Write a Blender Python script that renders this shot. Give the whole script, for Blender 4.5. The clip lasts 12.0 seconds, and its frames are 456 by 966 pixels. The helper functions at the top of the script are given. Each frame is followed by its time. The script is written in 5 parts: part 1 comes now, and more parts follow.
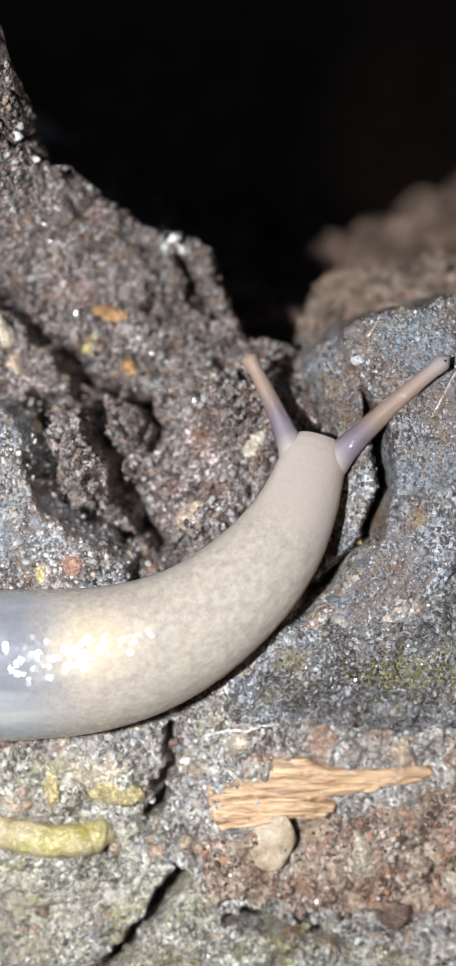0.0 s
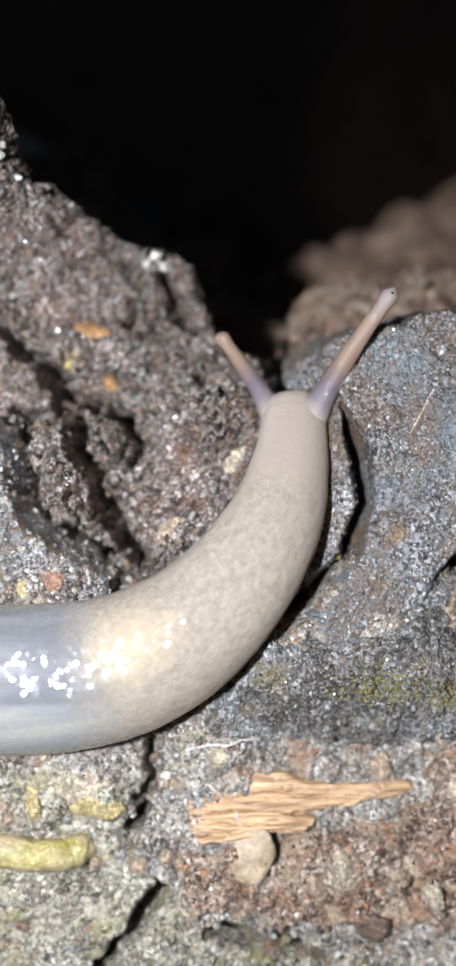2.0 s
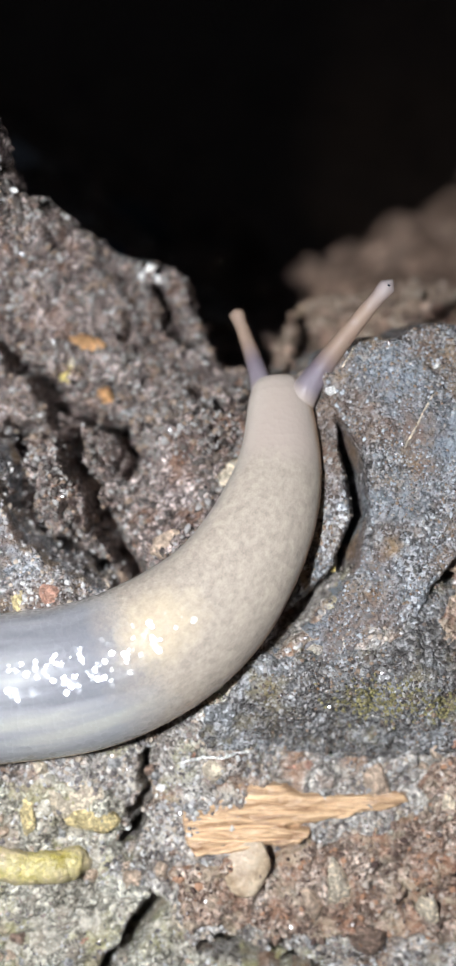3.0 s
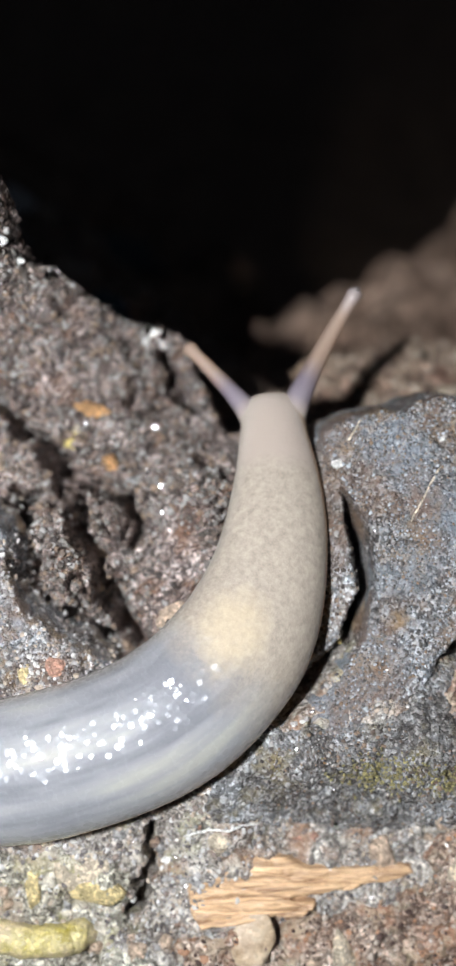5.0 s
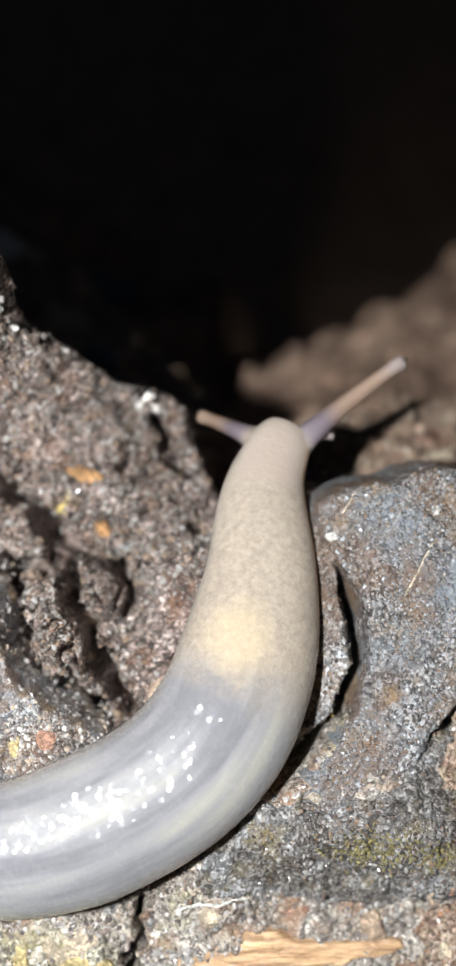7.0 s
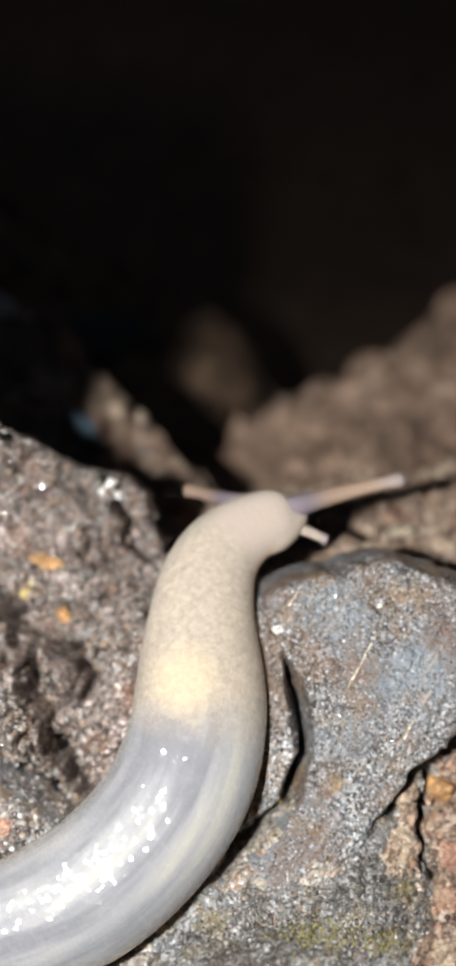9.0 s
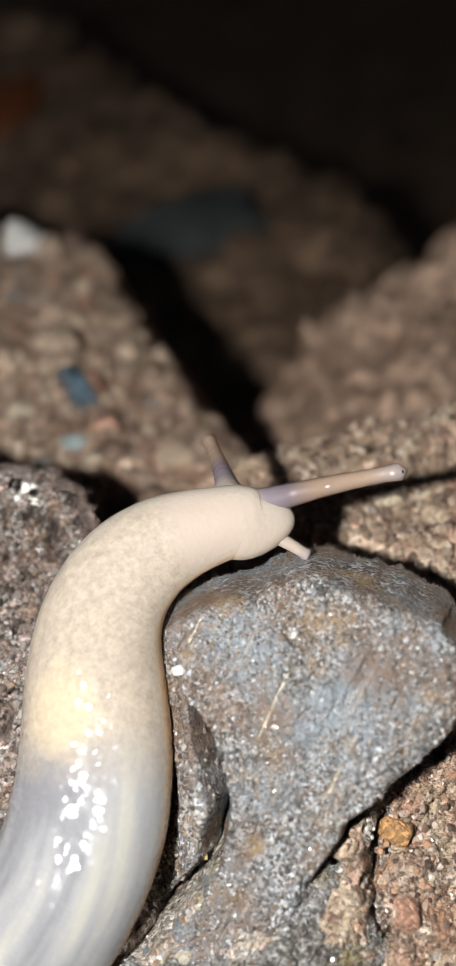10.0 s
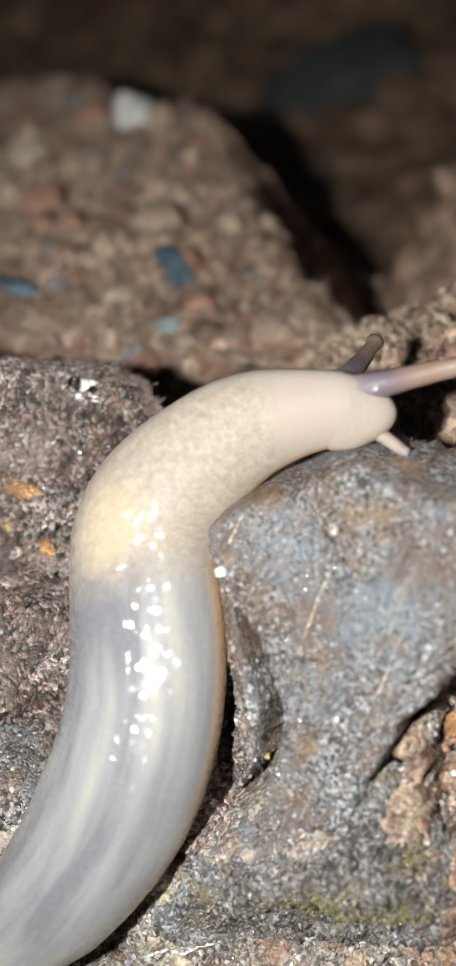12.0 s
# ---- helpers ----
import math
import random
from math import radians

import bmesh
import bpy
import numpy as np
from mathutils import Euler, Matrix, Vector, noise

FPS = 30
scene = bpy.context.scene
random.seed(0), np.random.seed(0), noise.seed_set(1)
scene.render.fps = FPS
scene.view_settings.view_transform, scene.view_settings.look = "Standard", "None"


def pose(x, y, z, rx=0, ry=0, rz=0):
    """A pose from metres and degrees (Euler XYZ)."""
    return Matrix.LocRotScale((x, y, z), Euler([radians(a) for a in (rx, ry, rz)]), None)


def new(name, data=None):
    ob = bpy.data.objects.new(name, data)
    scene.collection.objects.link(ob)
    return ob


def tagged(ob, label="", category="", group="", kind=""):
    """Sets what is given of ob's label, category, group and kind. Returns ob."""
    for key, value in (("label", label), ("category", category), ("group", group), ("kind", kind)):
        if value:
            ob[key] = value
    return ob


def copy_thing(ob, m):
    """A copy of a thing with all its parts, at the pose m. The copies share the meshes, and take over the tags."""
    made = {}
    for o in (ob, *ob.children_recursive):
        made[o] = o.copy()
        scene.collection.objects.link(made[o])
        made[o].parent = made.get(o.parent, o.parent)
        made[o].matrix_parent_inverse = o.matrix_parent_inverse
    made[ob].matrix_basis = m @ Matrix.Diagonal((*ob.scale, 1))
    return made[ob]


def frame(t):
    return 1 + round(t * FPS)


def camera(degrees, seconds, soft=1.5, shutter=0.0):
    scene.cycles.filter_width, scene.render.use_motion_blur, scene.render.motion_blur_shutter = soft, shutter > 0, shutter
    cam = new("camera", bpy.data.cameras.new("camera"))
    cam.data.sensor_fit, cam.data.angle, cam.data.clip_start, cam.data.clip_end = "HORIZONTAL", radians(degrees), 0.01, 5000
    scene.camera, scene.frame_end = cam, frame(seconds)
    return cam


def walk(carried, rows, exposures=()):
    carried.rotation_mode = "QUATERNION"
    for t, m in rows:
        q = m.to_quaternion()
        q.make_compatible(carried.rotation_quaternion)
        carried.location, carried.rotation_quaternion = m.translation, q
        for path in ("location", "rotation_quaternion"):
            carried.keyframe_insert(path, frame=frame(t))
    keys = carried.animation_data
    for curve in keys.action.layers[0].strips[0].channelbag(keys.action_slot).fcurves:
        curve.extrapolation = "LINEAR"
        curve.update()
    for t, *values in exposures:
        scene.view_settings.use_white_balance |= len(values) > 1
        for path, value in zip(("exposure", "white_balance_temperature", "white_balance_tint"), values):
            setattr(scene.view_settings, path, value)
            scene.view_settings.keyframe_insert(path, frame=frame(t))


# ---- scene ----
cam = camera(19.09, 12.0)
cam.data.dof.use_dof = True
cam.data.dof.focus_distance = 0.0637
cam.data.dof.aperture_fstop = 66
PATH = [
    (0.0, pose(0.00000, -0.05505, 0.06854, 55.00, -0.00, 0.00)),
    (0.5, pose(0.00029, -0.05555, 0.06900, 55.13, -0.15, -0.26)),
    (1.0, pose(0.00012, -0.05547, 0.06909, 55.25, -0.26, -0.31)),
    (1.5, pose(0.00031, -0.05542, 0.06908, 55.36, -0.25, -0.34)),
    (2.0, pose(0.00023, -0.05538, 0.06899, 55.52, -0.36, -0.52)),
    (2.5, pose(0.00034, -0.05513, 0.06944, 55.58, -0.52, -0.70)),
    (3.0, pose(0.00014, -0.05526, 0.06939, 55.73, -0.57, -0.71)),
    (5.0, pose(-0.00095, -0.05369, 0.07189, 56.31, -1.03, -1.17)),
    (5.5, pose(-0.00096, -0.05337, 0.07227, 56.60, -1.44, -1.30)),
    (6.0, pose(-0.00152, -0.05317, 0.07304, 56.82, -1.76, -1.47)),
    (6.5, pose(-0.00152, -0.05260, 0.07367, 57.12, -1.85, -1.51)),
    (8.5, pose(-0.00099, -0.05111, 0.07534, 57.08, -1.83, -1.40)),
    (9.0, pose(0.00243, -0.05164, 0.07929, 57.29, -1.06, -0.55)),
    (9.3, pose(0.00802, -0.04672, 0.07723, 54.57, 1.62, 0.67)),
    (9.6, pose(0.01143, -0.04303, 0.07677, 51.82, 5.54, 2.32)),
    (9.8, pose(0.01678, -0.03965, 0.07847, 50.97, 7.94, 3.82)),
    (10.0, pose(0.01929, -0.03697, 0.07881, 50.47, 9.51, 4.79)),
    (10.2, pose(0.02092, -0.03562, 0.07871, 49.97, 10.64, 5.62)),
    (10.5, pose(0.02316, -0.03227, 0.07798, 47.62, 13.99, 7.53)),
    (11.0, pose(0.02455, -0.03085, 0.07444, 45.12, 17.28, 9.95)),
    (11.5, pose(0.02568, -0.03211, 0.07613, 45.46, 18.50, 10.30)),
    (12.0, pose(0.02700, -0.03256, 0.07647, 45.27, 18.64, 9.85)),
]
walk(cam, PATH, [(0.0, 0.35, 6150, 11), (3.0, 0.36, 6150, 11), (6.5, 0.5, 6450, 10), (8.5, 0.8, 6750, 10), (9.0, 0.78, 6750, 10), (9.5, 0.58, 6850, 10), (10.0, 0.38, 6850, 10), (10.5, 0.28, 6800, 10), (11.0, -0.06, 6700, 10), (11.5, 0.03, 6700, 10), (12.0, 0.22, 6750, 10)])

# ---- light: a night sky, and one small torch that is carried beside the lens (built below, with the things) ----
MM = 0.001
FACE = pose(0, 0, 0.03, 55, 0, 0)      # the rock face: x along it, y up it, z out of it
LEVEL = pose(0, 0, 0.03)               # the level ground behind

world = bpy.data.worlds.new("night")
world.use_nodes = True
world.node_tree.nodes["Background"].inputs[0].default_value = (0.5, 0.6, 0.8, 1)
world.node_tree.nodes["Background"].inputs[1].default_value = 0.012
scene.world = world


LAMP = (-18.0, 0.5, 5.0)               # mm from the lens: the torch is held to its left, level with it and a little behind


# ---- materials ----
def socket(tree, kind, **values):
    node = tree.nodes.new(kind)
    for key, value in values.items():
        node.inputs[key.replace("_", " ")].default_value = value
    return node


def math_node(t, kind, a, b=0.0, c=0.0):
    """A maths node; a, b and c are numbers or sockets."""
    n = t.nodes.new("ShaderNodeMath")
    n.operation = kind
    for i, v in enumerate((a, b, c)):
        if isinstance(v, (int, float)):
            n.inputs[i].default_value = v
        else:
            t.links.new(v, n.inputs[i])
    return n.outputs[0]


def mixed(t, share, a, b, kind="MIX"):
    n = t.nodes.new("ShaderNodeMix")
    n.data_type, n.blend_type = "RGBA", kind
    for i, v in ((0, share), (6, a), (7, b)):
        if isinstance(v, (int, float)):
            n.inputs[i].default_value = v
        elif isinstance(v, tuple):
            n.inputs[i].default_value = (*v, 1)
        else:
            t.links.new(v, n.inputs[i])
    return n.outputs[2]


def ranged(t, v, lo, hi, a=0.0, b=1.0):
    n = t.nodes.new("ShaderNodeMapRange")
    t.links.new(v, n.inputs[0])
    for i, k in enumerate((lo, hi, a, b)):
        n.inputs[i + 1].default_value = k
    return n.outputs[0]


def ramped(t, v, stops):
    n = t.nodes.new("ShaderNodeValToRGB")
    r = n.color_ramp
    while len(r.elements) < len(stops):
        r.elements.new(0.5)
    for e, (p, c) in zip(r.elements, stops):
        e.position, e.color = p, (*c, 1)
    t.links.new(v, n.inputs[0])
    return n.outputs[0]


def coat(name, colours, patch_mm=3.0, grain_mm=0.25, rough=(0.3, 0.7), bump=1.0, bump_mm=0.12, stains=(), spec=0.5, tint=0.75, scratch=None, grain=0.7):
    """Patches of the colours, broken by grain of many tones, with fine wet relief; stains: (colour, mm, share) of soft-edged stains; scratch: the colour of thin strokes."""
    m = bpy.data.materials.new(name)
    m.use_nodes = True
    t = m.node_tree
    out = t.nodes["Principled BSDF"]
    at = t.nodes.new("ShaderNodeTexCoord").outputs["Object"]

    def cloud(mm, detail, rough_k, shift=0.0):
        n = socket(t, "ShaderNodeTexNoise", Scale=1 / (mm * MM), Detail=detail, Roughness=rough_k)
        if shift:
            move = t.nodes.new("ShaderNodeMapping")
            move.inputs["Location"].default_value = (shift, shift * 0.7, -shift)
            t.links.new(at, move.inputs["Vector"])
            t.links.new(move.outputs[0], n.inputs["Vector"])
        else:
            t.links.new(at, n.inputs["Vector"])
        return n.outputs["Fac"]

    big, fine, tiny = cloud(patch_mm, 6.0, 0.65), cloud(grain_mm, 4.0, 0.75), cloud(bump_mm, 3.0, 0.7, 0.31)
    cells = socket(t, "ShaderNodeTexVoronoi", Scale=1 / (bump_mm * 1.4 * MM))
    warp = t.nodes.new("ShaderNodeVectorMath")
    warp.operation = "MULTIPLY_ADD"
    wn = socket(t, "ShaderNodeTexNoise", Scale=1 / (bump_mm * 1.5 * MM), Detail=2.0)
    t.links.new(at, wn.inputs["Vector"])
    t.links.new(wn.outputs["Color"], warp.inputs[0])
    warp.inputs[1].default_value = (bump_mm * 1.2 * MM,) * 3
    t.links.new(at, warp.inputs[2])
    t.links.new(warp.outputs[0], cells.inputs["Vector"])
    k = math_node(t, "MULTIPLY_ADD", fine, grain, math_node(t, "MULTIPLY_ADD", big, 1.6 - grain, -0.3))
    colour = ramped(t, k, [(0.3 + 0.4 * i / max(1, len(colours) - 1), c) for i, c in enumerate(colours)])
    grey = t.nodes.new("ShaderNodeSeparateColor")
    t.links.new(cells.outputs["Color"], grey.inputs[0])
    tone = math_node(t, "MULTIPLY_ADD", math_node(t, "POWER", grey.outputs[0], 2.0), 1.9, 0.35)
    colour = mixed(t, tint, colour, tone, "MULTIPLY")
    for i, (stain, stain_mm, share) in enumerate(stains):
        soft = ranged(t, math_node(t, "MULTIPLY_ADD", fine, 0.22, cloud(stain_mm, 4.0, 0.6, 0.77 + 0.4 * i)), share + 0.02, share + 0.18)
        colour = mixed(t, math_node(t, "MULTIPLY", soft, 0.85), colour, stain)
    if scratch:
        turn = t.nodes.new("ShaderNodeMapping")
        turn.inputs["Rotation"].default_value = (0, 0, math.radians(-60))
        t.links.new(at, turn.inputs["Vector"])
        drawn = t.nodes.new("ShaderNodeMapping")
        drawn.inputs["Scale"].default_value = (0.07, 1, 0.2)
        t.links.new(turn.outputs[0], drawn.inputs["Vector"])
        lines = socket(t, "ShaderNodeTexNoise", Scale=1 / (0.3 * MM), Detail=2.0, Roughness=0.5)
        t.links.new(drawn.outputs[0], lines.inputs["Vector"])
        strokes = math_node(t, "MULTIPLY", ranged(t, lines.outputs["Fac"], 0.58, 0.7), ranged(t, big, 0.42, 0.6))
        colour = mixed(t, math_node(t, "MULTIPLY", strokes, 0.6), colour, scratch)
    t.links.new(colour, out.inputs["Base Color"])
    t.links.new(ranged(t, fine, 0.35, 0.65, *rough), out.inputs["Roughness"])
    out.inputs["Specular IOR Level"].default_value = spec
    height = math_node(t, "SUBTRACT", math_node(t, "MULTIPLY_ADD", fine, 1.2, tiny), math_node(t, "MULTIPLY", cells.outputs["Distance"], 0.9))
    relief = socket(t, "ShaderNodeBump", Strength=bump, Distance=bump_mm * MM)
    t.links.new(height, relief.inputs["Height"])
    t.links.new(relief.outputs["Normal"], out.inputs["Normal"])
    return m


def grain_coat(name, colours, rough=0.35):
    """Loose grains: each takes a colour of its own."""
    m = bpy.data.materials.new(name)
    m.use_nodes = True
    t = m.node_tree
    out = t.nodes["Principled BSDF"]
    geo = t.nodes.new("ShaderNodeNewGeometry")
    ramp = t.nodes.new("ShaderNodeValToRGB")
    ramp.color_ramp.interpolation = "CONSTANT"
    r = ramp.color_ramp
    while len(r.elements) < len(colours):
        r.elements.new(0.5)
    for i, c in enumerate(colours):
        r.elements[i].position = i / len(colours)
        r.elements[i].color = (*c, 1)
    t.links.new(geo.outputs["Random Per Island"], ramp.inputs["Fac"])
    t.links.new(ramp.outputs["Color"], out.inputs["Base Color"])
    out.inputs["Roughness"].default_value = rough
    return m


BARK = coat("dark_bark", [(0.055, 0.041, 0.037), (0.24, 0.182, 0.16), (0.48, 0.392, 0.355), (0.7, 0.615, 0.58)], 2.4, 0.34, (0.03, 0.24), 1.0, 0.16, [((0.29, 0.16, 0.1), 1.6, 0.6), ((0.42, 0.33, 0.29), 2.6, 0.58), ((0.09, 0.07, 0.068), 1.2, 0.6)], tint=1.0, spec=0.9)
SLATE = coat("grey_slate", [(0.06, 0.05, 0.042), (0.185, 0.17, 0.16), (0.29, 0.292, 0.298), (0.52, 0.54, 0.56)], 4.2, 0.4, (0.04, 0.28), 1.0, 0.125, [((0.25, 0.278, 0.305), 4.5, 0.53), ((0.33, 0.22, 0.12), 2.2, 0.6), ((0.2, 0.135, 0.1), 3.5, 0.56)], tint=1.0, spec=0.9, scratch=(0.5, 0.45, 0.4), grain=0.75)
CRUST = coat("gritty_crust", [(0.085, 0.068, 0.056), (0.27, 0.235, 0.205), (0.47, 0.43, 0.385), (0.64, 0.6, 0.54)], 2.4, 0.33, (0.05, 0.33), 1.0, 0.14, [((0.42, 0.26, 0.17), 2.4, 0.6), ((0.52, 0.49, 0.31), 2.8, 0.64), ((0.66, 0.6, 0.5), 1.5, 0.62)], spec=0.8)
SOIL = coat("brown_soil", [(0.13, 0.075, 0.055), (0.38, 0.25, 0.182), (0.56, 0.41, 0.31), (0.7, 0.58, 0.47)], 3.0, 0.6, (0.3, 0.7), 1.0, 0.35, [((0.5, 0.36, 0.24), 2.2, 0.56), ((0.22, 0.115, 0.08), 2.6, 0.56)])
TAN_ROCK = coat("tan_rock", [(0.22, 0.135, 0.095), (0.42, 0.28, 0.2), (0.56, 0.4, 0.3)], 8.0, 0.8, (0.5, 0.8), 0.6, 0.4)
DARK_SOIL = coat("dark_earth", [(0.12, 0.07, 0.043), (0.24, 0.152, 0.095), (0.33, 0.22, 0.145)], 15.0, 2.0, (0.6, 0.9), 0.6, 1.0)
GRIT = grain_coat("wet_grit", [(0.1, 0.085, 0.075), (0.22, 0.2, 0.18), (0.14, 0.11, 0.09), (0.36, 0.34, 0.32), (0.07, 0.06, 0.055), (0.26, 0.19, 0.14), (0.19, 0.17, 0.155)], 0.1)
CRUST_GRIT = grain_coat("pale_wet_grit", [(0.2, 0.18, 0.17), (0.42, 0.4, 0.38), (0.27, 0.22, 0.19), (0.6, 0.58, 0.55), (0.13, 0.115, 0.11), (0.45, 0.37, 0.29), (0.34, 0.32, 0.305)], 0.25)
PALE_CRUST = coat("pale_crust", [(0.12, 0.105, 0.08), (0.34, 0.31, 0.25), (0.54, 0.51, 0.42), (0.68, 0.65, 0.56)], 2.4, 0.33, (0.05, 0.33), 1.0, 0.14, [((0.5, 0.45, 0.22), 2.2, 0.6), ((0.42, 0.34, 0.26), 2.6, 0.6), ((0.75, 0.68, 0.56), 1.5, 0.62)], spec=0.8)
RUBBLE = coat("brown_rubble", [(0.085, 0.052, 0.038), (0.26, 0.178, 0.135), (0.44, 0.34, 0.27), (0.58, 0.49, 0.41)], 2.2, 0.4, (0.05, 0.33), 1.0, 0.15, [((0.4, 0.22, 0.14), 2.0, 0.56), ((0.55, 0.44, 0.31), 1.8, 0.6)], spec=0.8)
WET_LEDGE = coat("dark_wet_ledge", [(0.06, 0.052, 0.048), (0.16, 0.148, 0.138), (0.27, 0.265, 0.262), (0.42, 0.43, 0.44)], 3.0, 0.35, (0.04, 0.3), 1.0, 0.13, [((0.25, 0.2, 0.1), 2.2, 0.6)], spec=0.8)
RUBBLE_GRIT = grain_coat("brown_wet_grit", [(0.16, 0.11, 0.085), (0.36, 0.27, 0.21), (0.09, 0.06, 0.05), (0.5, 0.42, 0.35), (0.27, 0.2, 0.16), (0.42, 0.24, 0.15)], 0.25)
BLUE_GRIT = grain_coat("grey_blue_grit", [(0.14, 0.135, 0.13), (0.3, 0.315, 0.33), (0.1, 0.09, 0.082), (0.44, 0.46, 0.48), (0.22, 0.225, 0.23), (0.24, 0.17, 0.12), (0.17, 0.15, 0.135), (0.36, 0.33, 0.3)], 0.15)
SOIL_GRIT = grain_coat("soil_crumbs", [(0.2, 0.14, 0.1), (0.3, 0.22, 0.16), (0.12, 0.08, 0.06), (0.42, 0.34, 0.26), (0.24, 0.17, 0.12)], 0.5)


# ---- relief ----
def hashed(ix, iy, seed):
    h = (ix.astype(np.int64) * 374761393 + iy.astype(np.int64) * 668265263 + seed * 1442695041) & 0xFFFFFFFF
    h = ((h ^ (h >> 13)) * 1274126177) & 0xFFFFFFFF
    return ((h ^ (h >> 16)) & 0xFFFF) / 65535.0


def ripple(x, y, seed):
    """Smooth noise from -1 to 1 with a period of about 1."""
    ix, iy = np.floor(x), np.floor(y)
    fx, fy = x - ix, y - iy
    sx, sy = fx * fx * fx * (fx * (fx * 6 - 15) + 10), fy * fy * fy * (fy * (fy * 6 - 15) + 10)
    total = 0
    for a in (0, 1):
        for b in (0, 1):
            turn = hashed(ix + a, iy + b, seed) * 2 * np.pi
            dot = np.cos(turn) * (fx - a) + np.sin(turn) * (fy - b)
            total = total + dot * (sx if a else 1 - sx) * (sy if b else 1 - sy)
    return total * 1.5


def rough_noise(x, y, size, octaves, seed, gain=0.5):
    total, amp = 0, 1.0
    for k in range(octaves):
        total = total + amp * ripple(x / size + 17.3 * k, y / size - 9.1 * k, seed + k)
        size, amp = size / 2.03, amp * gain
    return total


def pebbled(x, y, size, seed):
    """Round bumps of the size, from 0 in the joints to 1 on top."""
    x, y = x / size, y / size
    ix, iy = np.floor(x), np.floor(y)
    near = np.full(x.shape, 9.0)
    for a in (-1, 0, 1):
        for b in (-1, 0, 1):
            cx, cy = ix + a, iy + b
            d = (cx + hashed(cx, cy, seed) - x) ** 2 + (cy + hashed(cx, cy, seed + 7) - y) ** 2
            near = np.minimum(near, d)
    return np.clip(1 - near * 1.4, 0, 1)


def inside(x, y, outline):
    """Distance to an outline, positive inside."""
    pts = np.array(outline, float)
    best, odd = np.full(x.shape, 1e9), np.zeros(x.shape, bool)
    for (ax, ay), (bx, by) in zip(pts, np.roll(pts, -1, 0)):
        ex, ey = bx - ax, by - ay
        k = np.clip(((x - ax) * ex + (y - ay) * ey) / (ex * ex + ey * ey + 1e-12), 0, 1)
        best = np.minimum(best, (x - ax - k * ex) ** 2 + (y - ay - k * ey) ** 2)
        cross = (ay > y) != (by > y)
        odd ^= cross & (x < ex * (y - ay) / (ey if abs(ey) > 1e-9 else 1e-9) + ax)
    return np.sqrt(best) * np.where(odd, 1, -1)


def along(x, y, line):
    """Distance to an open line."""
    best = np.full(x.shape, 1e9)
    for (ax, ay), (bx, by) in zip(line[:-1], line[1:]):
        ex, ey = bx - ax, by - ay
        k = np.clip(((x - ax) * ex + (y - ay) * ey) / (ex * ex + ey * ey + 1e-12), 0, 1)
        best = np.minimum(best, (x - ax - k * ex) ** 2 + (y - ay - k * ey) ** 2)
    return np.sqrt(best)


def steps(v, at, values):
    return np.interp(v, at, values)


TOPS = {}


def mesh_object(name, verts, faces, material, smooth=True):
    me = bpy.data.meshes.new(name)
    me.from_pydata(np.asarray(verts).tolist(), [], np.asarray(faces).tolist() if isinstance(faces, np.ndarray) else faces)
    me.materials.append(material)
    me.polygons.foreach_set("use_smooth", [smooth] * len(me.polygons))
    me.update()
    return new(name, me)


def slab(name, outline, top, material, at=FACE, step=0.09, edge=0.5, wall=3.0, ragged=0.35, steep=5.0, seed=1, cracks=()):
    """A mass of rock or earth: its top over the outline, rounded at the edge, and broken sides that go down by wall."""
    pts = np.array(outline, float)
    reach = wall / steep
    lo, hi = pts.min(0) - reach - 0.5, pts.max(0) + reach + 0.5
    gx, gy = np.arange(lo[0], hi[0], step), np.arange(lo[1], hi[1], step)
    x, y = np.meshgrid(gx, gy)

    def height(x, y):
        d = inside(x, y, outline) + ragged * rough_noise(x, y, 2.2, 4, seed + 50) + min(0.08, 0.25 * ragged) * rough_noise(x, y, 0.55, 3, seed + 55)
        k = np.clip(1 - d / edge, 0, 1)
        z = top(x, y) - edge * (1 - np.sqrt(np.clip(1 - k * k, 0, 1))) - np.clip(-d, 0, 99) * steep
        for line, width, depth in cracks:
            e = along(x + 0.45 * rough_noise(x, y, 1.6, 4, seed + 80), y + 0.45 * rough_noise(x, y, 1.6, 4, seed + 81), line)
            z = z - 2.2 * depth * np.clip((1 - e / width) * 1.5, 0, 1)
        return z, d

    z, d = height(x, y)
    keep = d > -reach
    index = np.full(x.shape, -1)
    used = keep.copy()
    quad = keep[:-1, :-1] & keep[1:, :-1] & keep[:-1, 1:] & keep[1:, 1:]
    used[:] = False
    for a, b in ((0, 0), (0, 1), (1, 0), (1, 1)):
        used[a:a + quad.shape[0], b:b + quad.shape[1]] |= quad
    index[used] = np.arange(used.sum())
    verts = np.stack([x[used], y[used], z[used]], 1) * MM
    qi, qj = np.nonzero(quad)
    faces = np.stack([index[qi, qj], index[qi, qj + 1], index[qi + 1, qj + 1], index[qi + 1, qj]], 1)
    ob = mesh_object(name, verts, faces, material)
    ob.matrix_world = at
    TOPS[ob.name] = height
    return ob


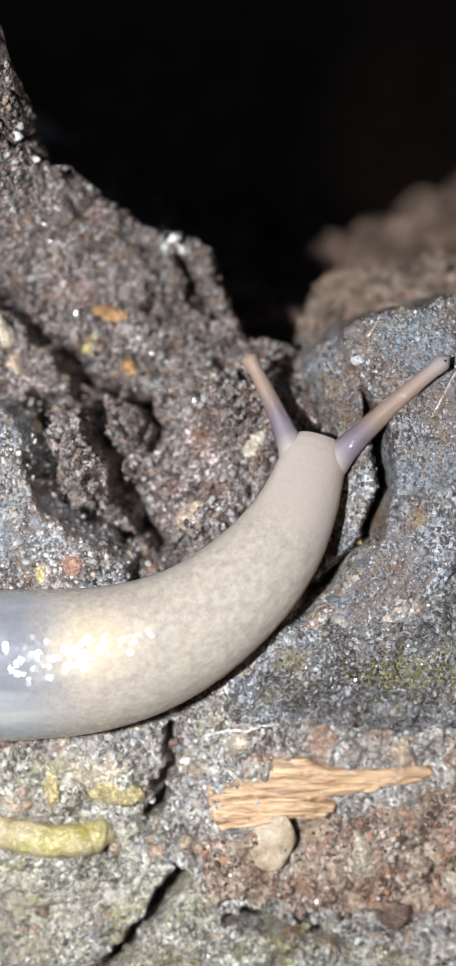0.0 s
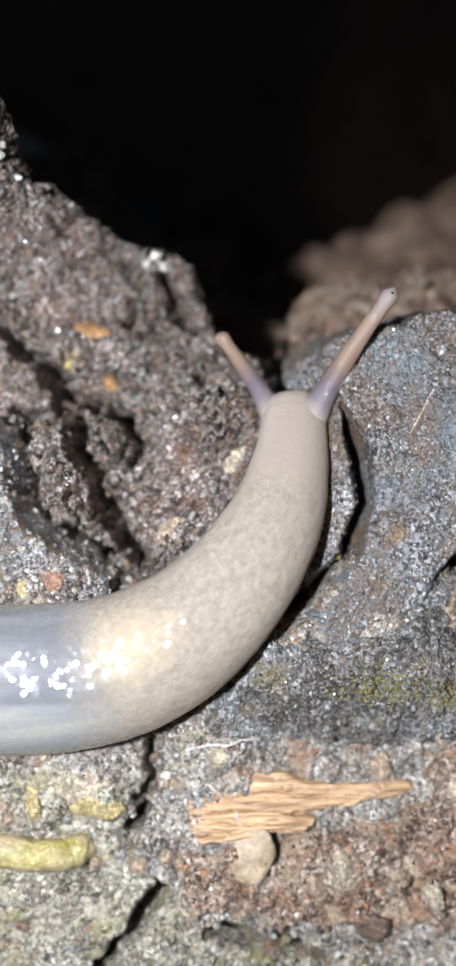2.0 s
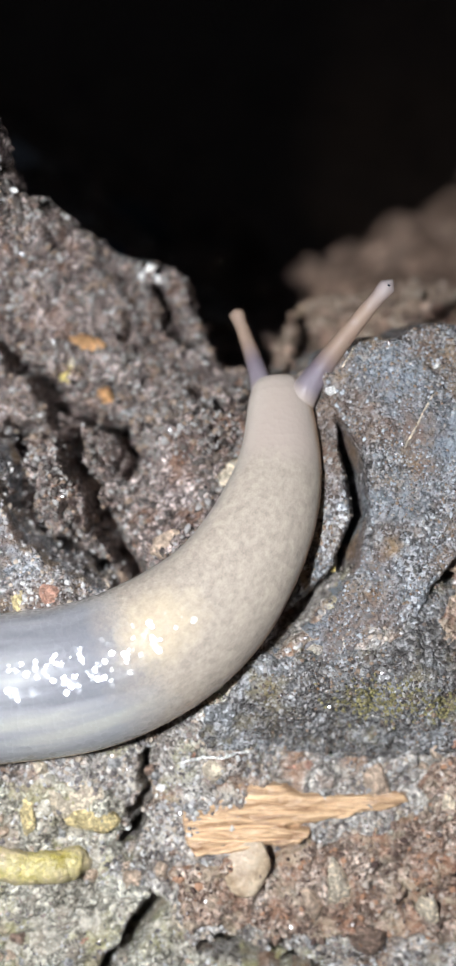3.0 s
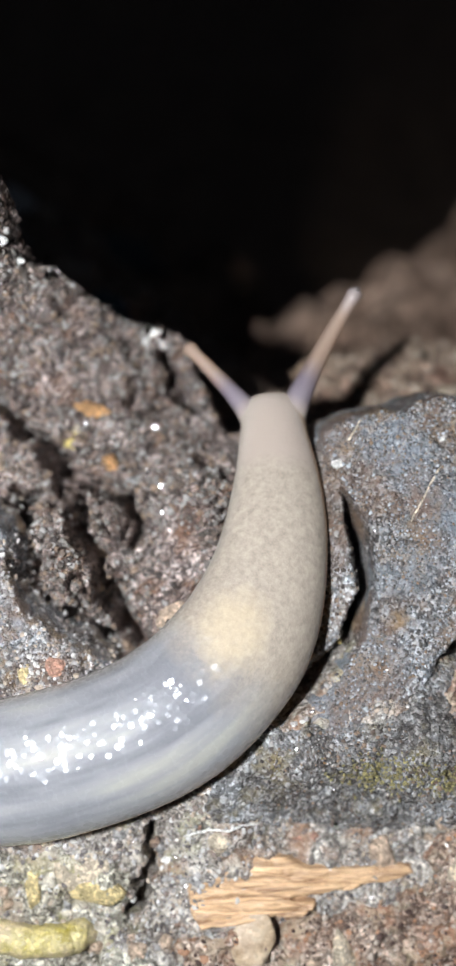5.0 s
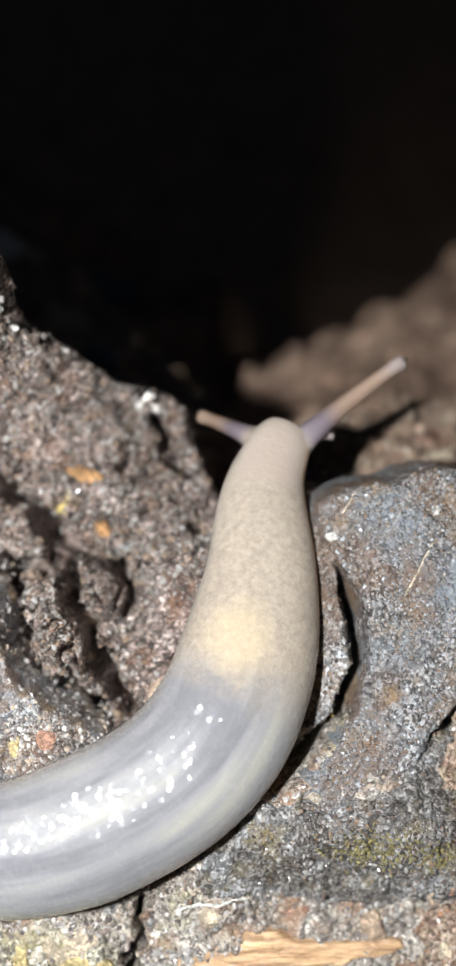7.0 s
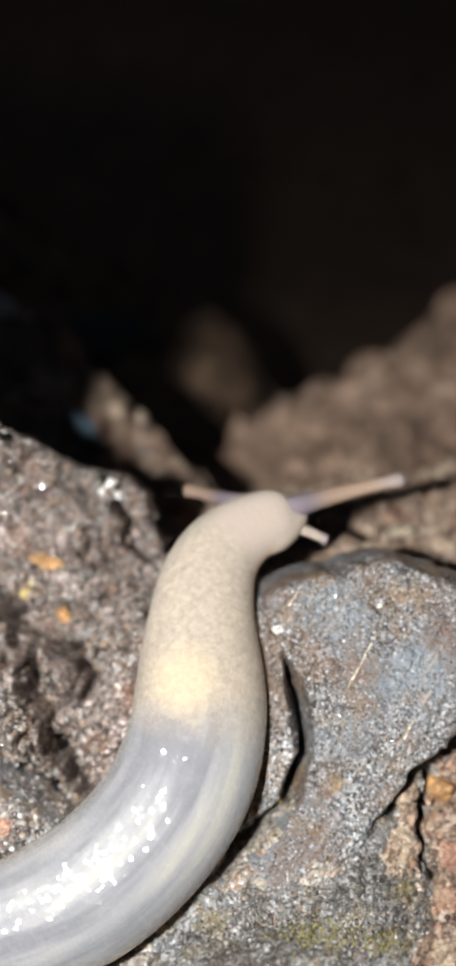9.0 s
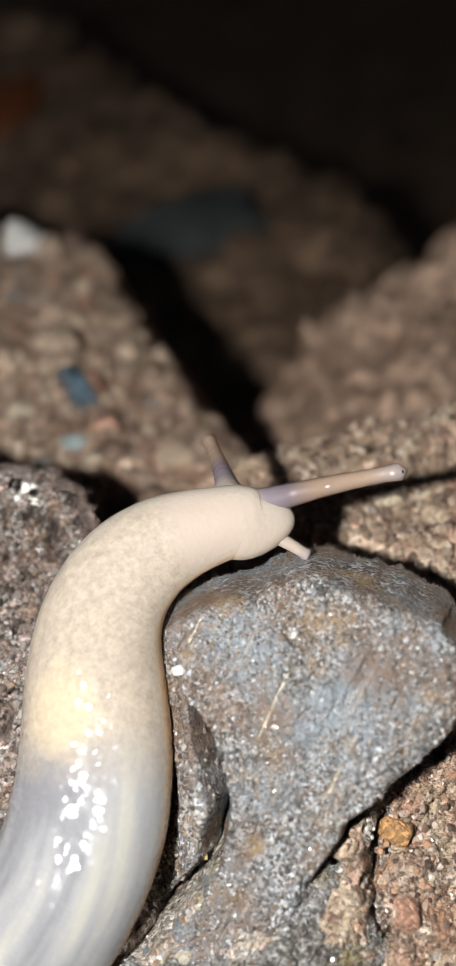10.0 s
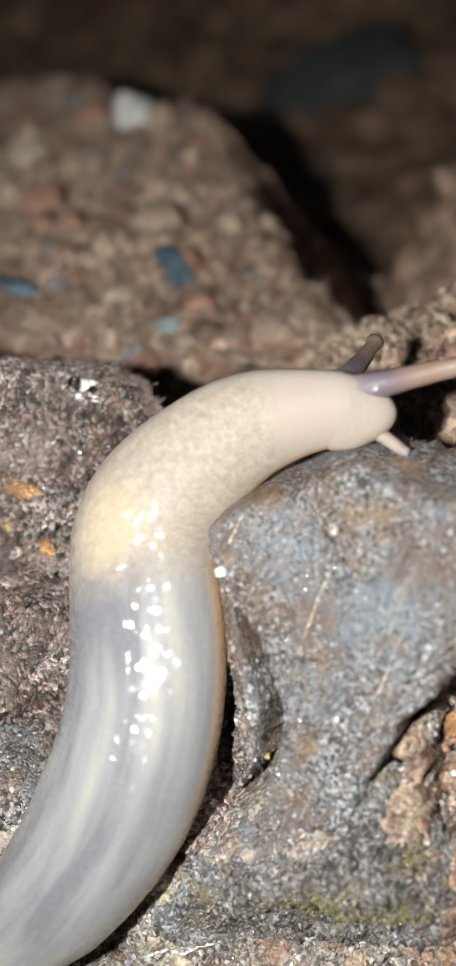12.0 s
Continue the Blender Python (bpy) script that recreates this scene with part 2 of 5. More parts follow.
def crumb(r, seed, squash=(1, 1, 1), lumpy=0.25):
    """Verts and faces of one small broken stone of radius r mm: a lump cut by flat breaks, with a rough skin."""
    bm = bmesh.new()
    bmesh.ops.create_icosphere(bm, subdivisions=3, radius=1)
    cuts = random.Random(seed * 7 + 1)
    breaks = []
    for _ in range(9):
        n = Vector((cuts.gauss(0, 1), cuts.gauss(0, 1), cuts.gauss(0, 1))).normalized()
        breaks.append((n, cuts.uniform(0.5, 0.85)))
    verts = []
    for v in bm.verts:
        q = v.co * (1 + lumpy * noise.noise(v.co * 1.4 + Vector((seed * 3.7, seed, 0))))
        for n, far in breaks:
            over = q.dot(n) - far
            if over > 0:
                q = q - n * over * 0.92
        q = q * (1 + 0.35 * lumpy * noise.noise(v.co * 4.5 + Vector((0, seed * 2.1, 5))) + 0.2 * lumpy * noise.noise(v.co * 11 + Vector((seed, 0, 5))))
        verts.append((q.x * squash[0] * r * 1.2, q.y * squash[1] * r * 1.2, q.z * squash[2] * r * 1.2))
    faces = [[v.index for v in f.verts] for f in bm.faces]
    bm.free()
    return verts, faces


ICO = bmesh.new()
bmesh.ops.create_icosphere(ICO, subdivisions=1, radius=1)
ICO_V = np.array([v.co[:] for v in ICO.verts])
ICO_F = np.array([[v.index for v in f.verts] for f in ICO.faces])
ICO.free()


def grit(host, count, box, size, material, seed, sink=0.3, margin=0.05):
    """Loose grains that lie on the host's top within the box (x0, x1, y0, y1), as one part."""
    rng = np.random.default_rng(seed)
    x, y = rng.uniform(box[0], box[1], count * 2), rng.uniform(box[2], box[3], count * 2)
    z, d = TOPS[host.name](x, y)
    thick = rough_noise(x, y, 3.0, 3, seed) + rng.uniform(-0.5, 0.7, len(x))
    ok = np.nonzero((d > margin) & (thick > 0))[0][:count]
    x, y, z = x[ok], y[ok], z[ok]
    r = size[0] + (size[1] - size[0]) * rng.random(len(ok)) ** 3
    turn = rng.normal(size=(len(ok), 3, 3))
    q, _ = np.linalg.qr(turn)
    shape = ICO_V[None] * rng.uniform(0.75, 1.25, (len(ok), len(ICO_V), 1)) * rng.uniform(0.6, 1.2, (len(ok), 1, 3))
    pts = np.einsum("nij,nvj->nvi", q, shape) * r[:, None, None]
    pts += np.stack([x, y, z + r * (1 - 2 * sink) * 0.5], 1)[:, None]
    faces = (ICO_F[None] + (np.arange(len(ok)) * len(ICO_V))[:, None, None]).reshape(-1, 3)
    ob = mesh_object("grit", pts.reshape(-1, 3) * MM, faces, material, False)
    ob.parent = host
    return tagged(ob, kind="stuff")


# ---- the rock face ----
def crust_top(x, y):
    low = steps(y, [-34, -24, -20, -16, -12.6, -10.6, -8.6, -7, -5, 0, 6], [-7, -3.2, -2.6, -2.1, -2.3, -0.5, 1.2, 1.2, 0.5, -0.8, -2])
    tail = steps(y, [-34, -24, -20, -16, -12.8, -10.5, -8, -5, 0, 6], [-7, -2.6, -1.7, -1.2, -1.3, -0.2, 0.3, -0.6, -2.4, -3.4])
    k = np.clip((x - 1) / 4, 0, 1)
    k = k * k * (3 - 2 * k)
    z = tail * (1 - k) + low * k
    z = z - 0.55 * np.clip(x - 11, 0, 12) * np.clip((y + 12) / 6, 0, 1)
    z = z + 0.45 * rough_noise(x, y, 5, 3, 3) + 0.42 * rough_noise(x, y, 1.5, 4, 11, 0.62) - 0.5 * np.clip(0.1 - np.abs(rough_noise(x, y, 3.0, 2, 13)), 0, 1) / 0.1 * (rough_noise(x, y, 5, 2, 14) > 0.1)
    lumps = np.clip((x - 9) / 3, 0, 1) * 0.5 + 0.2
    return z + lumps * pebbled(x, y, 1.5, 21) * 0.7 + 0.16 * pebbled(x, y, 0.5, 5) + 0.1 * pebbled(x, y, 0.27, 6)


def bark_top(x, y):
    z = -4.0 - 0.5 * y - 0.22 * (x + 4) + np.clip(y - 12, 0, 20) * 0.25
    a, b = np.clip((-x - 4.0) / 6.0, 0, 1.25), np.clip((y - 10.5) / 7.0, 0, 1.6)
    z = z + 7.6 * a * a * (3 - 2 * np.minimum(a, 1)) * b * b * (3 - 2 * np.minimum(b, 1))
    z = np.where(y < 0, -4.0 - 0.1 * y - 0.22 * (x + 4), z)
    z = z - 0.25 * np.clip(x - 0.5, 0, 9) * np.clip(y / 3, 0, 1)
    k = np.clip((x + 5.0) / 4.5, 0, 1) * np.clip((8.5 - y) / 4, 0, 1)
    k = k * k * (3 - 2 * k)
    z = z * (1 - k) + k * (steps(y, [-9, -5, 0, 6], [-0.9, -0.95, -1.7, -3.2]) - 1.1 * np.clip(x - 2.4, 0, 3))
    run = (x * 0.8 + y * 0.6)
    side = (-x * 0.6 + y * 0.8)
    ridges = rough_noise(run / 2.6, side, 1.3, 4, 31, 0.55)
    clod = np.exp(-(((x + 6.8) / 2.5) ** 2 + ((y - 1.8) / 3.3) ** 2) ** 2)
    z = z + 2.7 * clod + 0.95 * ridges + 0.75 * rough_noise(x, y, 2.8, 5, 33, 0.6) - (1.0 + 1.2 * clod) * np.clip(0.12 - np.abs(rough_noise(x, y, 2.2, 2, 38)), 0, 1) / 0.12 * (rough_noise(x, y, 5, 2, 39) > -0.1) - 1.2 * clod * np.clip(0.14 - np.abs(rough_noise(x, y, 1.3, 2, 34)), 0, 1) / 0.14
    z = z + (0.25 + 0.5 * clod) * pebbled(x, y, 0.8, 35) * 0.7 + 0.34 * pebbled(x, y, 0.5, 36) + 0.22 * pebbled(x, y, 0.27, 37)
    return z


def slate_top(x, y):
    z = 1.2 - 0.035 * np.clip(y - 2, 0, 20) ** 2 - 0.08 * np.clip(8.5 - x, 0, 6)
    z = z + 0.3 * rough_noise(x, y, 4, 3, 41) + 0.2 * rough_noise((x * 0.5 + y * 0.86) / 6, (x * 0.86 - y * 0.5), 0.5, 3, 43)
    return z + 0.16 * rough_noise(x, y, 0.9, 3, 44) + 0.17 * pebbled(x, y, 0.4, 45) + 0.11 * pebbled(x, y, 0.23, 46)


def sliver_top(x, y):
    z = 0.9 - 1.3 * np.clip(6.7 - x, 0, 4) - 0.03 * np.clip(y, 0, 9) ** 2
    return z + 0.25 * rough_noise(x, y, 2, 4, 51) + 0.08 * pebbled(x, y, 0.4, 52) + 0.05 * pebbled(x, y, 0.22, 53)


def ledge_top(x, y):
    z = 0.6 - 0.08 * (x + 9) - 0.05 * (y + 1)
    return z + 0.5 * rough_noise(x, y, 1.8, 5, 61, 0.6) + 0.1 * pebbled(x, y, 0.45, 62) + 0.05 * pebbled(x, y, 0.23, 63)


crust = slab("gritty_ledge", [(-24, -33), (27, -33), (27, 2), (20, 5), (14, 6), (9.5, 4), (8.2, -1.5), (6.2, -4.6), (3.6, -7.0), (-1, -7.6), (-4.4, -6.4), (-8, -5), (-24, -4)], crust_top, CRUST, step=0.085, wall=6, seed=2,
             cracks=(([(-3.0, -12.2), (-3.0, -15.6), (-4.6, -17.6)], 0.4, 1.8),
                     ([(-2.3, -20.0), (-4.0, -22.2), (-6.0, -25.0)], 0.65, 2.2),
                     ([(0.2, -22.2), (2.4, -22.8), (6.2, -23.8)], 0.55, 1.8),
                     ([(16.0, 1.2), (13.6, -0.8), (12.2, -3.2), (11.2, -5.6)], 0.5, 1.8),
                     ([(14.6, -1.5), (13.9, -4.5), (14.4, -7.0)], 0.35, 1.3)))
tagged(crust, "wet grey-brown ledge crusted with grit and cracks", "rock", kind="structure")
bark = slab("bark_mass", [(-30, -3), (-30, 5), (-30, 14), (-30, 30), (-13.0, 29), (-11.4, 25.6), (-11.1, 24.0), (-10.9, 21.6), (-10.4, 19.6), (-10.0, 18.0), (-9.0, 16.5), (-7.4, 16.3), (-5.4, 14.8), (-3.0, 14.3), (-0.9, 13.0), (-0.2, 10.9), (0.4, 9.4), (1.2, 8.2), (4.4, 7.2), (6.5, 3), (6.6, -3), (3.6, -7.2), (-1, -8.4), (-5, -7.4), (-6, -4)],
            bark_top, BARK, step=0.085, wall=2.2, seed=5, steep=7.0, edge=0.4,
            cracks=(([(-13, 10.8), (-11.4, 9.4), (-9.4, 7.4), (-8.2, 6.4), (-6.0, 4.8), (-4.4, 4.3)], 0.6, 3.0),
                    ([(-7.4, 4.4), (-6.4, 2.2), (-5.5, 0.3), (-4.7, -1.6), (-3.8, -3.2)], 0.6, 3.0),
                    ([(-10.2, 4.4), (-9.8, 2.8), (-9.3, 0.4), (-8.6, -1.4), (-6.3, -2.4), (-4.8, -3.6)], 0.6, 3.0),
                    ([(-8.2, 6.4), (-7.9, 5.2), (-8.4, 4.4), (-9.6, 4.4)], 0.4, 2.0),
                    ([(-4.4, 4.3), (-3.6, 3.2), (-3.9, 2.2)], 0.45, 1.6),
                    ([(-2.6, 12.6), (-2.0, 11.0), (-1.0, 9.6)], 0.5, 1.8),
                    ([(-5.0, 13.6), (-4.2, 11.6), (-4.6, 9.8)], 0.3, 0.9),
                    ([(-0.6, 6.6), (1.4, 5.6), (3.0, 5.9)], 0.35, 1.0)))
tagged(bark, "dark brown weathered bark with deep cracks", "bark", kind="structure")
slate = slab("slate_rock", [(11.6, 9.5), (9.7, 9.0), (7.2, 8.5), (5.9, 7.8), (5.6, 7.0), (6.2, 5.6), (7.3, 3.9), (8.0, 2.4), (8.35, -0.3), (7.6, -2.8), (5.7, -5.5), (3.2, -7.2), (2.5, -7.8), (5, -8.1), (7.5, -8.0), (8.9, -7.3), (10.4, -5.3), (11.8, -3.1), (13.2, -1.2), (15.3, 0.6), (17.5, 2.2), (19.5, 4.8), (18.0, 7.4), (14.6, 9.0), (12.9, 9.5)],
             slate_top, SLATE, step=0.075, wall=5, ragged=0.2, edge=0.6, steep=7.0, seed=8)
tagged(slate, "blue-grey slate rock with scratches and ochre stains", "rock")
sliver = slab("rock_sliver", [(4.9, 5.2), (4.2, 6.2), (4.6, 7.1), (6.2, 7.9), (7.0, 7.0), (6.6, 5.0), (6.6, 3.7), (6.9, 2.3), (7.2, -0.3), (6.4, -2.5), (4.4, -5.1), (1.9, -6.8), (1.7, -6.4), (3.4, -4.6), (4.7, -2.4), (5.4, 0), (5.5, 2.4)], sliver_top, SLATE, step=0.075, wall=4.0, ragged=0.14, steep=7.0, edge=0.3, seed=12)
tagged(sliver, "thin grey-brown flake of rock beside a crack", "rock")
ledge = slab("ledge_stone", [(-24, 4.4), (-11.2, 3.8), (-10.5, 3.2), (-10.0, 0.4), (-9.2, -1.7), (-6.5, -3.0), (-5.1, -4.2), (-5.2, -5.4), (-11, -6.2), (-24, -6.2)], ledge_top, SLATE, step=0.085, wall=4.5, steep=7.0, ragged=0.3, edge=0.3, seed=15)
tagged(ledge, "grey-blue wet stone beside the dark bark", "stone")

def wet_top(x, y):
    return crust_top(x, y) + 0.3 + 0.12 * rough_noise(x, y, 1.2, 3, 65)


def rubble_top(x, y):
    return crust_top(x, y) + 0.25 + 0.35 * pebbled(x, y, 1.1, 67) + 0.2 * rough_noise(x, y, 1.6, 3, 68)


def pale_top(x, y):
    return crust_top(x, y) + 0.13 + 0.1 * rough_noise(x, y, 0.9, 3, 69)


pale = slab("pale_ledge", [(-24, -14), (-9, -13.6), (-4.6, -14), (-3.8, -16), (-5, -18.4), (-2.4, -19.4), (-1.2, -22.2), (2, -22.9), (6, -23.4), (9, -24.6), (27, -27), (27, -33), (-24, -33)], pale_top, PALE_CRUST, step=0.085, wall=0.7, ragged=0.7, edge=0.15, seed=21,
            cracks=(([(-2.3, -20.0), (-4.0, -22.2), (-6.0, -25.0)], 0.65, 2.2), ([(0.2, -22.2), (2.4, -22.8), (6.2, -23.8)], 0.55, 1.8)))
tagged(pale, "pale olive-grey crusted ledge with cracks", "rock", kind="structure")
wet = slab("wet_ledge", [(2.2, -7.6), (-0.6, -11.4), (1.6, -12.2), (4, -12.0), (7, -12.9), (10, -12.6), (13.2, -11.6), (14.6, -8.5), (13.6, -5.6), (12, -3.0), (10.6, -4.4), (9.2, -6.4), (7.5, -7.0), (4, -6.9)], wet_top, WET_LEDGE, step=0.085, wall=0.8, ragged=0.6, edge=0.25, seed=17)
tagged(wet, "dark wet grey rock below the slate", "rock")
rubble = slab("rubble", [(11.9, -4.6), (13.2, -2.4), (15.3, -0.4), (18, 1.2), (26, 3), (26, -22), (9.5, -22), (4, -21.8), (-0.5, -21), (-1.2, -18.4), (1, -17.7), (4.6, -17.3), (7.2, -16.2), (11, -15.8), (12.0, -12.8), (14.8, -9)], rubble_top, RUBBLE, step=0.085, wall=0.8, ragged=0.8, edge=0.25, seed=19,
              cracks=(([(16.0, 1.2), (13.6, -0.8), (12.2, -3.2), (11.2, -5.6)], 0.5, 1.8), ([(14.6, -1.5), (13.9, -4.5), (14.4, -7.0)], 0.35, 1.3)))
tagged(rubble, "reddish brown crumbly rubble with small stones", "rubble", kind="structure")

# ---- the ground behind ----
def mound_top(x, y):
    z = -5.2 - 0.17 * (y - 33) - 0.35 * np.clip(x + 4, 0, 20) + 0.2 * np.clip(-4 - x, 0, 14) - 0.06 * np.clip(33 - y, 0, 20) ** 2
    return z + 0.9 * rough_noise(x, y, 8, 4, 71) + 0.75 * pebbled(x, y, 2.6, 72) + 0.4 * pebbled(x, y, 1.1, 73) + 0.2 * pebbled(x, y, 0.5, 74) - 0.8


def knob_top(x, y):
    z = -1.0 - 0.01 * (y - 21) ** 2 + 0.1 * (x - 15)
    return z + 0.8 * rough_noise(x, y, 5, 4, 76) + 0.45 * pebbled(x, y, 1.5, 77) + 0.2 * pebbled(x, y, 0.6, 78)


def boulder_top(x, y):
    z = -21.0 - 0.004 * (x - 20) ** 2 + 0.03 * (y - 66) - 0.45 * np.clip(10 - x, 0, 12)
    return z + 2.4 * rough_noise(x, y, 12, 4, 81) + 1.5 * pebbled(x, y, 3.5, 82) + 0.6 * pebbled(x, y, 1.5, 83)


def bank_top(x, y):
    z = -48 - 0.03 * (x + 10)
    return z + 3.0 * rough_noise(x, y, 26, 5, 85) + 2.0 * pebbled(x, y, 9, 86) + 0.8 * pebbled(x, y, 3.5, 87)


mound = slab("soil_mound", [(-60, 20), (-62, 70), (-50, 84), (-38, 86), (-27, 82), (-19, 72), (-11.6, 69), (-7.6, 60), (-3.8, 50.5), (0.2, 43.5), (4.0, 37.5), (7.2, 31.0), (8.4, 26), (6, 22), (-4, 20), (-20, 18)], mound_top, SOIL, LEVEL, 0.2, edge=1.6, wall=24, ragged=1.0, steep=2.6, seed=18)
tagged(mound, "crumbly brown soil mound full of small stones", "soil", kind="structure")
knob = slab("knobbly_rock", [(4.2, 15), (4.6, 21), (6.3, 26.4), (9, 28.4), (13, 28.8), (17, 29), (21, 32), (28, 33), (36, 28), (36, 9), (22, 7), (12, 7.5), (6.5, 9)], knob_top, SOIL, LEVEL, 0.16, edge=1.5, wall=14, ragged=0.6, steep=3, seed=22)
tagged(knob, "knobbly sandy brown rock behind the slate", "rock")
boulder = slab("boulder", [(-1.5, 57), (-1, 63.5), (4, 69), (10, 72.5), (16.5, 78), (25, 86), (33, 99), (60, 112), (66, 60), (50, 44), (20, 42), (8, 47), (0, 52)], boulder_top, TAN_ROCK, LEVEL, 0.4, edge=2.2, wall=26, ragged=2.6, steep=2.5, seed=25)
tagged(boulder, "large tan boulder in the dark", "boulder")
bank = slab("soil_bank", [(-140, 60), (-150, 260), (-61, 233), (-36, 198), (-18, 168), (-3, 160), (7, 146), (8, 126), (6, 110), (4, 60)], bank_top, DARK_SOIL, LEVEL, 0.9, edge=4, wall=60, ragged=4, steep=2, seed=28)
tagged(bank, "dim brown earth floor in the background", "soil", kind="structure")


def ground_top(x, y):
    return -150 + 8 * rough_noise(x, y, 120, 4, 91)


gx = np.sinh(np.linspace(-7.0, 7.0, 160)) * 4
ga, gb = np.meshgrid(gx, gx)
gi = np.arange(160 * 160).reshape(160, 160)
ground = mesh_object("ground", np.stack([ga, gb, ground_top(ga, gb)], -1).reshape(-1, 3) * MM,
                     np.stack([gi[:-1, :-1], gi[:-1, 1:], gi[1:, 1:], gi[1:, :-1]], -1).reshape(-1, 4), DARK_SOIL)
ground.matrix_world = LEVEL
tagged(ground, "dark forest floor at night", "ground", kind="structure")

# ---- small things on the rock face ----
def on(host, x, y, lift=0.0, rx=0, ry=0, rz=0, at=FACE):
    z, d = TOPS[host.name](np.array([float(x)]), np.array([float(y)]))
    return at @ Matrix.Translation(Vector((x, y, float(z[0]) + lift)) * MM) @ pose(0, 0, 0, rx, ry, rz)


def plain(name, colour, rough=0.4, vary=0.5, mm=0.4):
    """A mineral or plant surface of one colour with darker and lighter clouds, grain and fine relief."""
    colour = tuple(min(1, 1.15 * c) for c in colour)
    dark = tuple(c * (1 - 0.8 * vary) for c in colour)
    light = tuple(min(1, c * (1 + 0.5 * vary)) for c in colour)
    return coat(name, [dark, colour, light], 1.6 * mm, 0.5 * mm, (0.6 * rough, 1.3 * rough), 0.9, 0.11, tint=0.45)


ORANGE = plain("orange_flake", (0.42, 0.23, 0.1))
YELLOW = plain("yellow_grain", (0.55, 0.44, 0.16))
CREAM = plain("cream_flake", (0.5, 0.42, 0.31))
OCHRE = plain("ochre_flake", (0.5, 0.4, 0.2))
WHITE = plain("white_grain", (0.78, 0.76, 0.72), 0.35, 0.2)
PINK = plain("reddish_stone", (0.36, 0.2, 0.14))
TAN = plain("tan_stone", (0.42, 0.315, 0.23))
BROWN = plain("brown_stone", (0.2, 0.135, 0.1))
GREY = plain("grey_stone", (0.26, 0.25, 0.24))
SHARD = plain("blue_grey_shard", (0.1, 0.15, 0.19), 0.12, 0.8, 1.5)
DEEP = plain("dark_blue_stone", (0.07, 0.08, 0.08), 0.5)
TEAL = plain("pale_teal_stone", (0.3, 0.36, 0.36), 0.3)
RUST = plain("rust_red_leaf", (0.3, 0.09, 0.03), 0.6)
PLATE = coat("pale_plate", [(0.36, 0.26, 0.17), (0.48, 0.36, 0.24), (0.56, 0.45, 0.32)], 1.2, 0.6, (0.25, 0.45), 0.3, 0.15, tint=0.15)
LICHEN = plain("yellow_green_moss", (0.23, 0.2, 0.085), 0.6)


def stone(name, label, category, host, x, y, r, squash, material, seed, lift=0.15, rz=0, rx=0, ry=0, group="", at=FACE, lumpy=0.4):
    v, f = crumb(r, seed, squash, lumpy)
    ob = mesh_object(name, np.array(v) * MM, f, material, False)
    ob.data.polygons.foreach_set("use_smooth", [True] * len(ob.data.polygons))
    ob.matrix_world = on(host, x, y, (lift - 0.22) * r * squash[2], rx, ry, rz, at)
    return tagged(ob, label, category, group)


stone("flake", "flat orange flake on dark bark", "flake", bark, -6.3, 9.3, 0.85, (1.0, 0.45, 0.3), ORANGE, 1, 0.3, -10)
stone("mineral_grain", "bright yellow crystalline grain in a hollow", "grain", bark, -7.6, 7.5, 0.62, (1, 0.9, 0.7), YELLOW, 2, 0.4)
stone("mineral_grain", "pale cream grain beside the yellow grain", "grain", bark, -7.3, 8.3, 0.8, (1, 0.8, 0.5), CREAM, 3, 0.2)
stone("flake", "small orange flake at the edge of a crack", "flake", bark, -5.4, 6.2, 0.5, (0.8, 1, 0.5), ORANGE, 4, 0.3)
stone("mineral_grain", "whitish grain on dark bark", "grain", bark, -5.3, 4.7, 0.55, (1.1, 0.7, 0.5), CREAM, 5, 0.3, 20)
stone("mineral_grain", "grey-white grain on dark bark", "grain", bark, -4.2, 5.2, 0.45, (1.1, 0.7, 0.5), GREY, 15, 0.3, 20)
stone("pellet", "rounded tan pellet on the bark clod", "pellet", bark, -6.0, 1.2, 0.58, (0.75, 1.1, 0.6), TAN, 6, 0.35, 10)
stone("pellet", "small pinkish pellet on the bark", "pellet", bark, -5.0, -0.3, 0.3, (1, 0.8, 0.7), PINK, 16, 0.35, 10)
stone("flake", "cream flake lying on the bark", "flake", bark, -1.8, -1.6, 0.75, (0.8, 1.1, 0.25), TAN, 7, 0.3, -35)
stone("flake", "pale grey-white flake on the bark", "flake", bark, 1.4, 1.7, 0.8, (0.7, 1.0, 0.2), CREAM, 8, 0.3, -20)
stone("flake", "tan flake at the edge of the ledge stone", "flake", bark, -11.6, 6.2, 0.9, (0.7, 1.2, 0.35), TAN, 9, 0.3, -10)
stone("flake", "cream flake on dark bark", "flake", bark, -12.4, 8.0, 1.0, (0.7, 1.2, 0.35), CREAM, 19, 0.3, 20)
stone("pebble", "smooth reddish-orange pebble on the grey stone", "pebble", ledge, -7.5, -4.0, 0.5, (0.9, 1, 0.8), PINK, 10, 0.4)
stone("pebble", "small ochre pebble on the grey stone", "pebble", ledge, -9.2, -4.4, 0.45, (0.8, 1.2, 0.6), OCHRE, 11, 0.3)
stone("mineral_grain", "tiny bright white grain on the slate", "grain", slate, 6.4, 6.0, 0.24, (1.2, 0.9, 0.9), WHITE, 12, 0.6)
